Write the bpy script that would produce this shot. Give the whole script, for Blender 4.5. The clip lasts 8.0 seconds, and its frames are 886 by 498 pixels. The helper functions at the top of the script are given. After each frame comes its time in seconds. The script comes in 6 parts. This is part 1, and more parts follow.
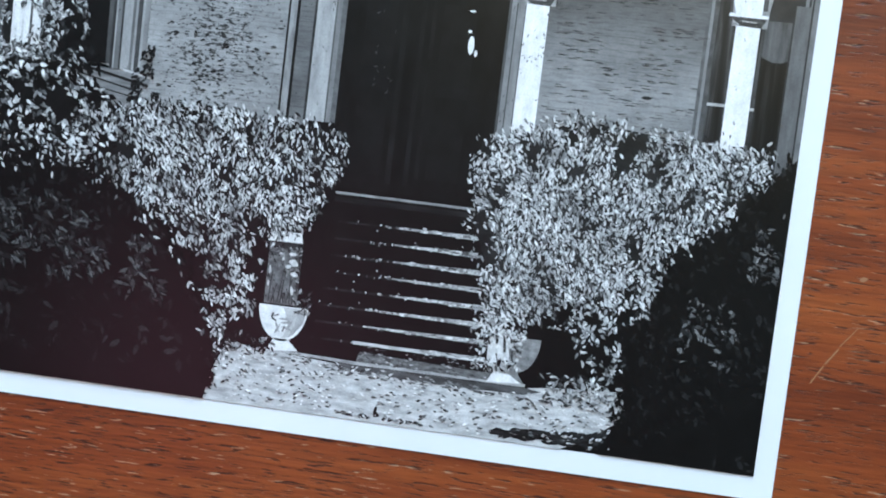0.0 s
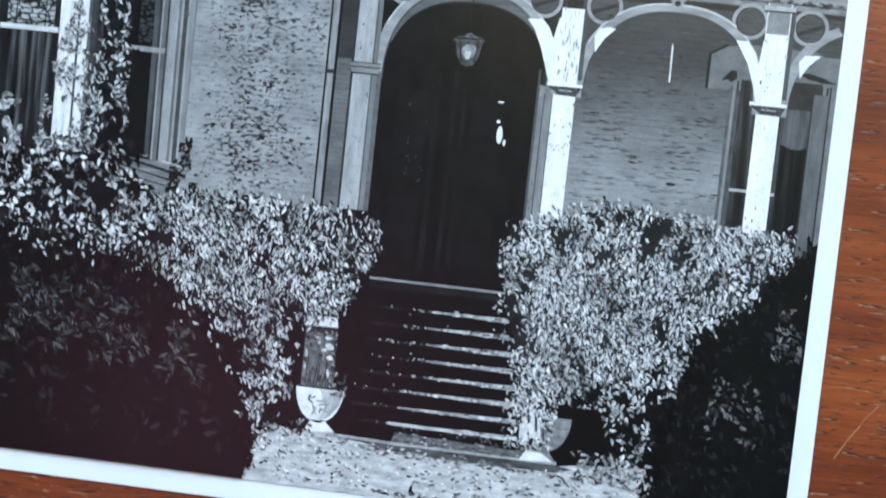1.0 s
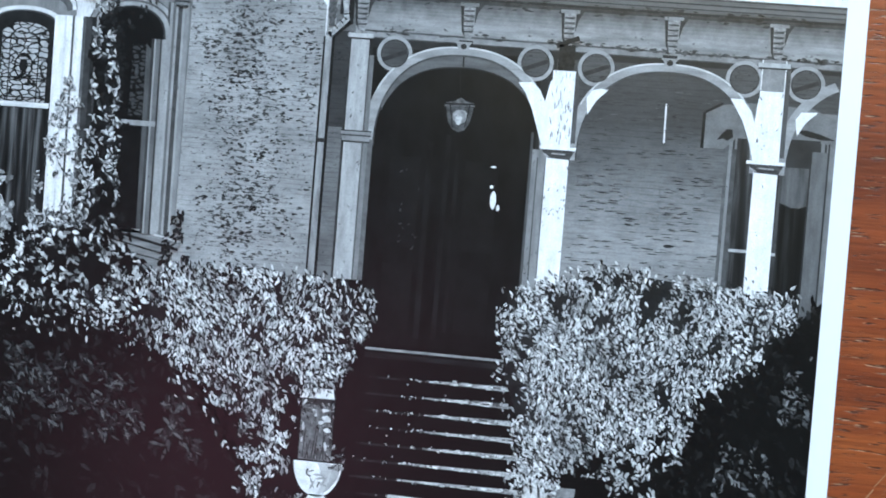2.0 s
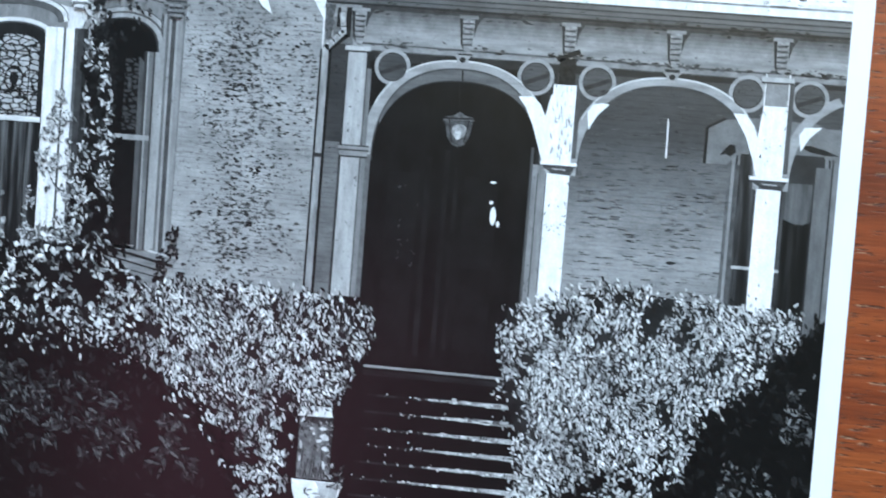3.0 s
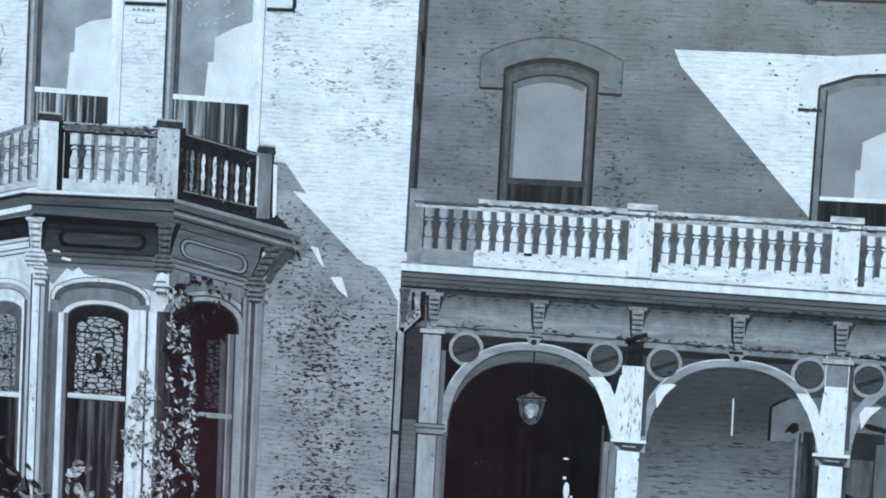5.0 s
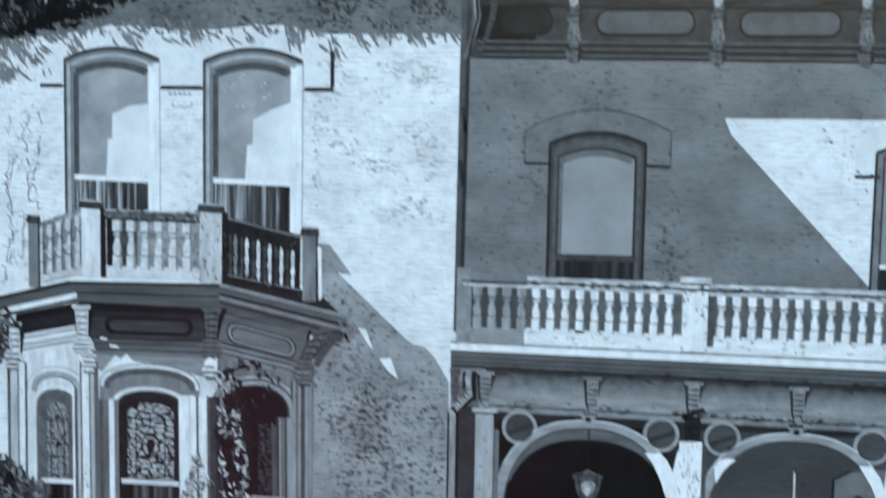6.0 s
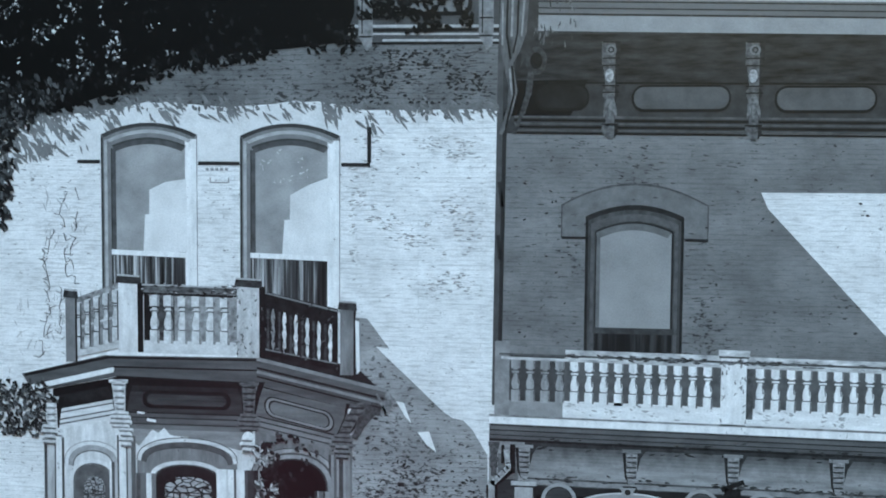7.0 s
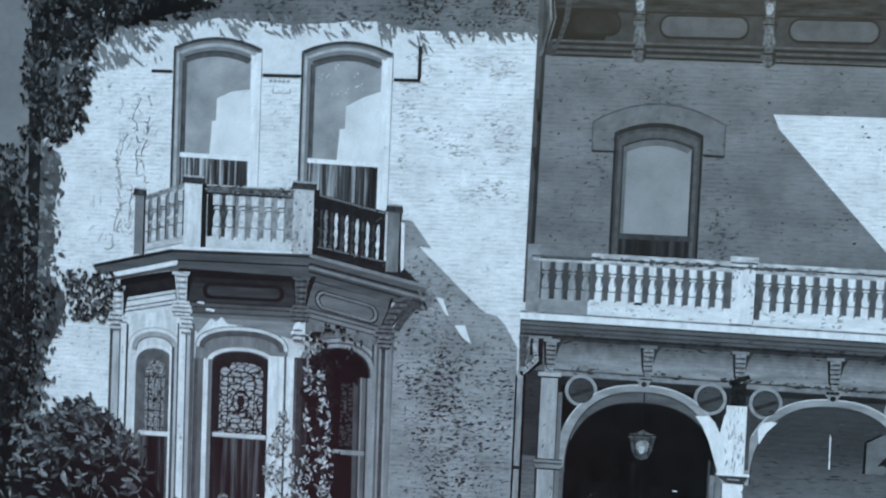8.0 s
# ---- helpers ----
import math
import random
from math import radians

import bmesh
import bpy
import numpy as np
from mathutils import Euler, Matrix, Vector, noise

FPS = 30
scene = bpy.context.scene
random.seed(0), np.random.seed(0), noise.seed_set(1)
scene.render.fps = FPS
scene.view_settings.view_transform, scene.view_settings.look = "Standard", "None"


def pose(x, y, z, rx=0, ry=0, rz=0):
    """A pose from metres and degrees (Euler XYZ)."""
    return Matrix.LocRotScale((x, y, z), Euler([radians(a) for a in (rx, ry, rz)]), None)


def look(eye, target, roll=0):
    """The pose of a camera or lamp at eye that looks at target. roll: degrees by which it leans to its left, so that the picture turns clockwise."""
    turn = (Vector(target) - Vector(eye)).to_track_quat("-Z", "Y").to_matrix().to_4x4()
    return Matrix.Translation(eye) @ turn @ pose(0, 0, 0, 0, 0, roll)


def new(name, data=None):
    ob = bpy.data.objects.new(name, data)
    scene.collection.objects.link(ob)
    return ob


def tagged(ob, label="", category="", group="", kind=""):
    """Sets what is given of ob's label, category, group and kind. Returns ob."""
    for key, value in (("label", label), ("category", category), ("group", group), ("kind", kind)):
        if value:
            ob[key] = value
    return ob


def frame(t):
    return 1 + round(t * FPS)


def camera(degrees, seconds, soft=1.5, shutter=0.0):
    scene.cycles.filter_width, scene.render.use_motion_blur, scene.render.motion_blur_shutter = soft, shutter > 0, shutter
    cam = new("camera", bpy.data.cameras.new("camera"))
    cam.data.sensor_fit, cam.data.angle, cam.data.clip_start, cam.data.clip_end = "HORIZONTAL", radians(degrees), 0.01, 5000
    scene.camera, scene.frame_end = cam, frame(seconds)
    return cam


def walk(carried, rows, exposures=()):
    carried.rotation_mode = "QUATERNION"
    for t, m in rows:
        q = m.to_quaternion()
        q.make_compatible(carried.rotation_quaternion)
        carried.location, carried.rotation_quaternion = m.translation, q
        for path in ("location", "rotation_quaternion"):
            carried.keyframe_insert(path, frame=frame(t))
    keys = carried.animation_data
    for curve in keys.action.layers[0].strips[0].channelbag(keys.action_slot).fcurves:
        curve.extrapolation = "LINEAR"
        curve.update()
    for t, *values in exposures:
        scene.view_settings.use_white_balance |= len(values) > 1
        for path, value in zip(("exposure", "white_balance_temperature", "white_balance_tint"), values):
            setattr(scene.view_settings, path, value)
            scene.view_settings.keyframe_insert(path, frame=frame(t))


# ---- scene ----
# The place: a glossy black-and-white print of an old house lying on a wooden table in a daylit room.
# Metres; the table top is level, the print's picture has its lower right corner at the origin.
SOFT = 1.9
EXPOSURES = ((0.0, 0.34, 5720, 10), (1.0, 0.40, 5660, 10), (3.0, 0.55, 5600, 9), (3.5, 0.57, 5570, 8), (4.2, 0.38, 5540, 8), (5.5, 0.02, 5550, 7), (6.5, -0.14, 5470, 6), (7.0, -0.23, 5440, 6), (8.0, -0.19, 5420, 6))
cam = camera(46.0, 8.0, soft=SOFT, shutter=0.45)
PATH = [
    (0, -0.05821, 0.05951, 0.24917, -2.888, 5.274, 6.956),
    (0.5, -0.06022, 0.06448, 0.25448, -2.562, 5.053, 6.952),
    (1, -0.06813, 0.07551, 0.25692, -2.104, 5.015, 6.140),
    (1.5, -0.06381, 0.08535, 0.25439, -1.324, 6.437, 5.316),
    (1.7, -0.06336, 0.08350, 0.25359, -0.281, 6.150, 4.856),
    (2.8, -0.06239, 0.09067, 0.24880, -1.329, 6.112, 4.475),
    (3, -0.06601, 0.09191, 0.24880, -1.313, 5.623, 4.533),
    (3.5, -0.06952, 0.11277, 0.25908, -1.419, 6.207, 3.771),
    (4, -0.07751, 0.14586, 0.26218, -1.824, 6.717, 3.295),
    (4.2, -0.08067, 0.15229, 0.26138, -1.360, 6.595, 3.197),
    (5.3, -0.09080, 0.16233, 0.25581, -2.210, 4.774, 2.988),
    (5.5, -0.09117, 0.16239, 0.25146, -2.104, 4.640, 2.386),
    (6, -0.09527, 0.19016, 0.25355, -4.322, 6.804, 0.938),
    (6.5, -0.09939, 0.20092, 0.25358, -2.987, 7.366, 0.283),
    (7, -0.10475, 0.20385, 0.25471, -3.393, 6.731, 0.440),
    (7.5, -0.10808, 0.19410, 0.27614, -3.382, 6.058, 1.024),
    (8, -0.11420, 0.17758, 0.28361, -2.584, 6.268, 2.413),
]
walk(cam, [(t, pose(x, y, z, rx, ry, rz)) for t, x, y, z, rx, ry, rz in PATH], exposures=EXPOSURES)
# ---- light ----
world = bpy.data.worlds.new("sky")
scene.world = world
world.use_nodes = True
sky = world.node_tree.nodes.new("ShaderNodeTexSky")
sky.sky_type, sky.sun_disc = "NISHITA", False
sky.sun_elevation, sky.sun_rotation = radians(40), radians(200)
world.node_tree.links.new(sky.outputs["Color"], world.node_tree.nodes["Background"].inputs["Color"])
world.node_tree.nodes["Background"].inputs["Strength"].default_value = 0.1

ROOM_X, ROOM_Y, FLOOR_Z, CEIL_Z = (-2.3, 2.1), (-2.0, 2.2), -0.75, 1.9
WIN_X, WIN_Z = (-1.1, 1.1), (0.15, 1.55)


def area_lamp(name, size, size_y, power, colour, m):
    data = bpy.data.lights.new(name, "AREA")
    data.shape, data.size, data.size_y, data.energy, data.color = "RECTANGLE", size, size_y, power, colour
    ob = new(name, data)
    ob.matrix_world = m
    return ob


area_lamp("window_daylight", 2.1, 1.3, 152, (0.735, 0.90, 0.99), look((0, ROOM_Y[1] + 0.02, 0.85), (0, 0, 0.4)))


# ---- materials ----
def lin(v):
    v /= 255
    return v / 12.92 if v < 0.04045 else ((v + 0.055) / 1.055) ** 2.4


INK = 0.94


def grey(v):
    a = lin(v) ** 1.2 * INK
    return (a, a, a, 1)


class Nodes:
    def __init__(self, name):
        self.mat = bpy.data.materials.new(name)
        self.mat.use_nodes = True
        self.tree = self.mat.node_tree
        self.bsdf = self.tree.nodes["Principled BSDF"]
        self.coords = self.tree.nodes.new("ShaderNodeTexCoord").outputs["Object"]

    def put(self, kind, **inputs):
        n = self.tree.nodes.new(kind)
        for key, value in inputs.items():
            socket = n.inputs[key.replace("_", " ")]
            if isinstance(value, bpy.types.NodeSocket):
                self.tree.links.new(value, socket)
            else:
                socket.default_value = value
        return n

    def scaled(self, sx, sy, turn=0.0):
        m = self.put("ShaderNodeMapping", Vector=self.coords, Scale=(sx * 1000, sy * 1000, 1000), Rotation=(0, 0, radians(turn)))
        return m.outputs["Vector"]

    def noise(self, sx, sy, detail=3.0, rough=0.55, distortion=0.0, turn=0.0):
        n = self.put("ShaderNodeTexNoise", Vector=self.scaled(sx, sy, turn), Scale=1.0, Detail=detail, Roughness=rough, Distortion=distortion)
        return n.outputs["Fac"]

    def ramp(self, fac, stops):
        n = self.put("ShaderNodeValToRGB", Fac=fac)
        e = n.color_ramp.elements
        while len(e) < len(stops):
            e.new(0.5)
        for el, (at, colour) in zip(e, stops):
            el.position, el.color = at, colour
        return n.outputs["Color"]

    def mix(self, fac, a, b, mode="MIX"):
        n = self.tree.nodes.new("ShaderNodeMix")
        n.data_type, n.blend_type = "RGBA", mode
        for socket, value in ((n.inputs[0], fac), (n.inputs[6], a), (n.inputs[7], b)):
            if isinstance(value, bpy.types.NodeSocket):
                self.tree.links.new(value, socket)
            else:
                socket.default_value = value
        return n.outputs[2]

    def math(self, op, a, b=0.0):
        n = self.tree.nodes.new("ShaderNodeMath")
        n.operation = op
        for socket, value in ((n.inputs[0], a), (n.inputs[1], b)):
            if isinstance(value, bpy.types.NodeSocket):
                self.tree.links.new(value, socket)
            else:
                socket.default_value = value
        return n.outputs[0]

    def done(self, colour, rough=0.3, spec=0.5):
        if isinstance(colour, bpy.types.NodeSocket):
            self.tree.links.new(colour, self.bsdf.inputs["Base Color"])
        else:
            self.bsdf.inputs["Base Color"].default_value = colour
        self.bsdf.inputs["Roughness"].default_value = rough
        self.bsdf.inputs["Specular IOR Level"].default_value = spec
        return self.mat


GLOSS = 0.28
MADE = {}


def glossy_ink(n, colour, wearing=0.42):
    """Printed tone with the film's fine grain, under the print's gloss."""
    grain = n.ramp(n.noise(2.6, 2.6, 2.0), ((0.25, (0.66, 0.66, 0.66, 1)), (0.72, (1.0, 1.0, 1.0, 1))))
    wear = n.ramp(n.noise(0.42, 0.42, 4.0, 0.65), ((0.3, (0.74, 0.74, 0.74, 1)), (0.58, (1.0, 1.0, 1.0, 1))))
    return n.done(n.mix(0.6, n.mix(wearing, colour, wear, "MULTIPLY"), grain, "MULTIPLY"), GLOSS, 0.38)


def leaded(light, dark, size, width=0.09):
    """Curly pieces of glass between dark lead cames."""
    key = ("leaded", light, dark, size, width)
    if key not in MADE:
        n = Nodes("ink_leaded_glass")
        wob = n.put("ShaderNodeTexNoise", Vector=n.scaled(0.4, 0.4), Scale=1.0, Detail=2.0).outputs["Color"]
        v = n.tree.nodes.new("ShaderNodeTexVoronoi")
        v.feature = "DISTANCE_TO_EDGE"
        v.inputs["Scale"].default_value = 1.0
        n.tree.links.new(n.mix(0.9, n.scaled(0.8 / size, 1.7 / size), wob, "ADD"), v.inputs["Vector"])
        f = n.ramp(v.outputs["Distance"], ((width, grey(dark)), (width * 2.2, grey(light))))
        MADE[key] = glossy_ink(n, n.mix(0.5, f, n.ramp(n.noise(0.5, 0.5), ((0.35, (0.35, 0.35, 0.35, 1)), (0.6, (1, 1, 1, 1)))), "MULTIPLY"))
    return MADE[key]


def mottle(lo, hi, size=2.0, sx=1.0, sy=1.0, wearing=0.42):
    """Cloudy tone between two greys."""
    key = ("mottle", lo, hi, size, sx, sy, wearing)
    if key not in MADE:
        n = Nodes("ink_mottled")
        f = n.noise(sx / size, sy / size, 5.0, 0.6)
        MADE[key] = glossy_ink(n, n.ramp(f, ((0.3, grey(lo)), (0.7, grey(hi)))), wearing)
    return MADE[key]


def painted(lo, hi, chip, amount=0.5, along=0.0, size=3.0):
    """Old paint on wood: streaks along the piece (along: level at 0, else upright), and chips where the wood shows."""
    key = ("painted", lo, hi, chip, amount, along, size)
    if key not in MADE:
        n = Nodes("ink_painted_wood")
        u, v = (1.6, 0.25) if along else (0.25, 1.6)
        base = n.ramp(n.noise(u / size, v / size, 4.0, 0.6), ((0.32, grey(lo)), (0.66, grey(hi))))
        spots = n.noise(0.6 + 0.4 * u, 0.6 + 0.4 * v, 4.0, 0.68)
        patch = n.math("MULTIPLY", n.math("SUBTRACT", n.noise(0.09, 0.09, 2.0), 0.5), 0.4)
        hit = n.ramp(n.math("ADD", spots, patch), ((0.72 - amount * 0.14, (0, 0, 0, 1)), (0.76 - amount * 0.14, (1, 1, 1, 1))))
        MADE[key] = glossy_ink(n, n.mix(n.math("MULTIPLY", hit, 0.8), base, grey(chip)))
    return MADE[key]


def brick(lo, hi, fleck, amount, course=1.2, low=None, high=None, joint=0.75):
    """Painted brickwork as the print shows it: faint courses, cloudy tone, dark flecks where paint is gone.
    low, high: (height in mm, grey factor) between which the tone fades."""
    key = ("brick", lo, hi, fleck, amount, course, low, high, joint)
    if key not in MADE:
        n = Nodes("ink_brickwork")
        base = n.ramp(n.noise(0.06, 0.09, 4.0), ((0.3, grey(lo)), (0.7, grey(hi))))
        wob = n.put("ShaderNodeTexNoise", Vector=n.scaled(0.12, 0.12), Scale=1.0, Detail=3.0).outputs["Color"]
        rows = n.put("ShaderNodeTexBrick", Vector=n.mix(0.8, n.scaled(1, 1), wob, "ADD"), Scale=1.0, Mortar_Size=0.17, Mortar_Smooth=0.5, Brick_Width=course * 26, Row_Height=course,
                     Color1=(1, 1, 1, 1), Color2=(0.9, 0.9, 0.9, 1), Mortar=(0.58, 0.58, 0.58, 1)).outputs["Color"]
        worn = n.ramp(n.noise(0.16, 0.30, 3.0), ((0.36, (0, 0, 0, 1)), (0.60, (1, 1, 1, 1))))
        base = n.mix(n.math("MULTIPLY", worn, joint), base, n.mix(1.0, base, rows, "MULTIPLY"))
        streak = n.ramp(n.noise(0.26, 1.7, 4.0, 0.65), ((0.30, (0.62, 0.62, 0.62, 1)), (0.52, (1, 1, 1, 1))))
        base = n.mix(0.72, base, streak, "MULTIPLY")
        spots = n.noise(0.55, 1.15, 4.0, 0.66)
        patch = n.math("MULTIPLY", n.math("SUBTRACT", n.noise(0.06, 0.05, 2.0), 0.5), 0.35)
        gate = n.math("ADD", patch, spots)
        hit = n.ramp(gate, ((0.74 - amount * 0.14, (0, 0, 0, 1)), (0.79 - amount * 0.14, (1, 1, 1, 1))))
        colour = n.mix(n.math("MULTIPLY", hit, 0.85), base, grey(fleck))
        if low:
            up = n.put("ShaderNodeSeparateXYZ", Vector=n.scaled(1, 1)).outputs["Y"]
            m = n.tree.nodes.new("ShaderNodeMapRange")
            n.tree.links.new(up, m.inputs[0])
            m.inputs[1].default_value, m.inputs[2].default_value = low[0], high[0]
            m.inputs[3].default_value, m.inputs[4].default_value = low[1], high[1]
            colour = n.mix(1.0, colour, m.outputs[0], "MULTIPLY")
        MADE[key] = glossy_ink(n, colour)
    return MADE[key]


def leafy(*stops, hollow=1.0, crisp=False):
    """Every leaf its own grey: (share, grey) stops."""
    key = ("leafy", stops, hollow, crisp)
    if key not in MADE:
        n = Nodes("ink_leaves")
        r = n.tree.nodes.new("ShaderNodeNewGeometry").outputs["Random Per Island"]
        c = n.ramp(r, tuple((at, grey(v)) for at, v in stops))
        c = n.mix(0.3 if crisp else 0.75, c, n.ramp(n.noise(1.3, 1.3, 3.0, 0.7), ((0.34, (0.25, 0.25, 0.25, 1)), (0.54, (1, 1, 1, 1)))), "MULTIPLY")
        if hollow < 1:
            h = n.ramp(n.noise(0.13, 0.10, 3.0, 0.65), ((0.32, (hollow, hollow, hollow, 1)), (0.50, (1, 1, 1, 1))))
            c = n.mix(1.0, c, h, "MULTIPLY")
        MADE[key] = glossy_ink(n, c, 0.1 if crisp else 0.42)
    return MADE[key]


def folds(lo, hi, width, bend=1.5):
    """Hanging curtain folds: upright stripes of uneven width."""
    key = ("folds", lo, hi, width, bend)
    if key not in MADE:
        n = Nodes("ink_curtain")
        f = n.noise(1 / width, 0.02, 3.0, 0.65)
        MADE[key] = glossy_ink(n, n.ramp(f, ((0.34, grey(lo)), (0.50, grey(lo * 0.5 + hi * 0.35)), (0.68, grey(hi)))))
    return MADE[key]


def paper_mat():
    n = Nodes("photo_paper")
    c = n.ramp(n.noise(0.02, 0.02, 4.0), ((0.3, (0.70, 0.72, 0.75, 1)), (0.7, (0.74, 0.76, 0.78, 1))))
    return n.done(c, GLOSS)


def wood_mat():
    n = Nodes("stained_wood")
    broad = n.noise(0.006, 0.05, 5.0, 0.6, 0.6)
    base = n.ramp(broad, ((0.28, (0.115, 0.020, 0.004, 1)), (0.5, (0.215, 0.044, 0.0085, 1)), (0.75, (0.31, 0.08, 0.016, 1))))
    fine = n.ramp(n.noise(0.05, 1.1, 4.0, 0.65), ((0.32, (0.55, 0.5, 0.45, 1)), (0.6, (1, 1, 1, 1))))
    base = n.mix(0.8, base, fine, "MULTIPLY")
    pores = n.noise(0.17, 1.9, 2.0, 0.5, 0.3)
    pit = n.ramp(pores, ((0.58, (0, 0, 0, 1)), (0.66, (1, 1, 1, 1))))
    base = n.mix(n.math("MULTIPLY", pit, 0.9), base, (0.028, 0.007, 0.003, 1))
    # Pale dashes: window glints on the pores, put into the base colour.
    pore_glint = n.ramp(n.noise(0.19, 1.9, 2.0, 0.5, 0.3), ((0.665, (0, 0, 0, 1)), (0.72, (1, 1, 1, 1))))
    base = n.mix(n.math("MULTIPLY", pore_glint, 0.7), base, (0.46, 0.28, 0.17, 1))
    bump = n.put("ShaderNodeBump", Strength=0.32, Distance=0.0002, Height=n.math("SUBTRACT", n.noise(0.05, 1.1, 4.0, 0.65), pit))
    n.tree.links.new(bump.outputs["Normal"], n.bsdf.inputs["Normal"])
    return n.done(base, 0.38, 0.5)


def plain_mat(name, colour, rough=0.7, bump=0.2):
    n = Nodes(name)
    c = n.mix(0.25, colour, n.ramp(n.noise(0.004, 0.004, 5.0), ((0.3, (0.7, 0.7, 0.7, 1)), (0.7, (1, 1, 1, 1)))), "MULTIPLY")
    return n.done(c, rough)


# ---- shapes in millimetres on the print ----
LAYER = 0.01
FILMS = [0]


def rect(x0, y0, x1, y1):
    return [(x0, y0), (x1, y0), (x1, y1), (x0, y1)]


def ellipse(cx, cy, a, b, n=24, start=0.0, end=360.0):
    full = abs(end - start) >= 360
    k = n if full else n + 1
    return [(cx + a * math.cos(radians(start + (end - start) * i / n)), cy + b * math.sin(radians(start + (end - start) * i / n))) for i in range(k)]


def ring(cx, cy, a, b, a2, b2, start=0.0, end=180.0, n=36):
    """An arch band between two ellipses, as quads."""
    inner, outer = ellipse(cx, cy, a, b, n, start, end), ellipse(cx, cy, a2, b2, n, start, end)
    if abs(end - start) >= 360:
        inner, outer = inner + inner[:1], outer + outer[:1]
    return [[inner[i], outer[i], outer[i + 1], inner[i + 1]] for i in range(len(inner) - 1)]


def segment(cx, half, spring, rise, n=14, flat=False):
    """Points of a low curved head from right to left; flat: a shallow arc with corners at its ends."""
    if flat:
        return [(cx + half * (1 - 2 * i / n), spring + rise * (1 - 0.85 * (1 - 2 * i / n) ** 2)) for i in range(n + 1)]
    return [(cx + half * math.cos(math.pi * i / n), spring + rise * math.sin(math.pi * i / n) ** 0.8) for i in range(n + 1)]


def arched(cx, half, bottom, spring, rise, flat=False):
    """An opening with a low curved head."""
    return [(cx - half, bottom), (cx + half, bottom)] + segment(cx, half, spring, rise, flat=flat)


def arch_band(cx, half, spring, rise, half2, spring2, rise2, bottom=None, flat=False):
    """The frame between two arched outlines, with its jambs down to bottom."""
    a, b = segment(cx, half, spring, rise, flat=flat), segment(cx, half2, spring2, rise2, flat=flat)
    if bottom is not None:
        a, b = [(cx + half, bottom)] + a + [(cx - half, bottom)], [(cx + half2, bottom)] + b + [(cx - half2, bottom)]
    return [[a[i], b[i], b[i + 1], a[i + 1]] for i in range(len(a) - 1)]


def rounded(x0, y0, x1, y1, r, n=6):
    pts = []
    for cx, cy, s in ((x1 - r, y1 - r, 0), (x0 + r, y1 - r, 90), (x0 + r, y0 + r, 180), (x1 - r, y0 + r, 270)):
        pts += ellipse(cx, cy, r, r, n, s, s + 90)
    return pts


def line(x0, y0, x1, y1, w):
    dx, dy = x1 - x0, y1 - y0
    k = w / 2 / (math.hypot(dx, dy) or 1)
    return [(x0 - dy * k, y0 + dx * k), (x0 + dy * k, y0 - dx * k), (x1 + dy * k, y1 - dx * k), (x1 - dy * k, y1 + dx * k)]


def turned(x, y0, y1, w, lean=0.0):
    """A turned baluster's outline."""
    prof = ((0, 0.44), (0.27, 0.44), (0.28, 0.24), (0.31, 0.33), (0.40, 0.41), (0.47, 0.37), (0.58, 0.22), (0.65, 0.19), (0.66, 0.38), (0.69, 0.38), (0.70, 0.21), (0.75, 0.23), (0.76, 0.45), (1, 0.45))
    left = [(x - w * k + lean * f, y0 + (y1 - y0) * f) for f, k in prof]
    right = [(x + w * k + lean * f, y0 + (y1 - y0) * f) for f, k in prof]
    return [[left[i], right[i], right[i + 1], left[i + 1]] for i in range(len(prof) - 1)]


def flat_mesh(name, polys, layer, step=0.0):
    verts, faces, known = [], [], {}
    for k, p in enumerate(polys):
        area = sum(p[i - 1][0] * p[i][1] - p[i][0] * p[i - 1][1] for i in range(len(p)))
        p = p if area > 0 else p[::-1]
        z = (layer * LAYER + k * step) / 1000
        face = []
        for x, y in p:
            key = (round(x, 3), round(y, 3), k if step else 0)
            if key not in known:
                known[key] = len(verts)
                verts.append((x / 1000, y / 1000, z))
            face.append(known[key])
        if len(set(face)) > 2:
            faces.append(tuple(dict.fromkeys(face)))
    me = bpy.data.meshes.new(name)
    me.from_pydata(verts, [], faces)
    return me


def ink(name, polys, material, layer, parent=None, label="", step=0.0):
    """One printed form of the picture as a thin film of ink on the print."""
    if polys and not isinstance(polys[0][0], (tuple, list)):
        polys = [polys]
    FILMS[0] = (FILMS[0] + 1) % 20
    me = flat_mesh("printed_" + name, polys, layer + FILMS[0] * 0.04, step)
    me.materials.append(material)
    ob = new("printed_" + name, me)
    ob.parent = parent or photograph
    return tagged(ob, label)


def ink_each(name, polys, material, layer, parent=None):
    for p in polys:
        ink(name, p, material, layer, parent)


def shrunk(poly, k):
    cx, cy = sum(p[0] for p in poly) / len(poly), sum(p[1] for p in poly) / len(poly)
    return [(cx + (x - cx) * k, cy + (y - cy) * k) for x, y in poly]


def inside(poly, x, y):
    hit = False
    for i in range(len(poly)):
        (x0, y0), (x1, y1) = poly[i - 1], poly[i]
        if (y0 > y) != (y1 > y) and x < (x1 - x0) * (y - y0) / (y1 - y0) + x0:
            hit = not hit
    return hit


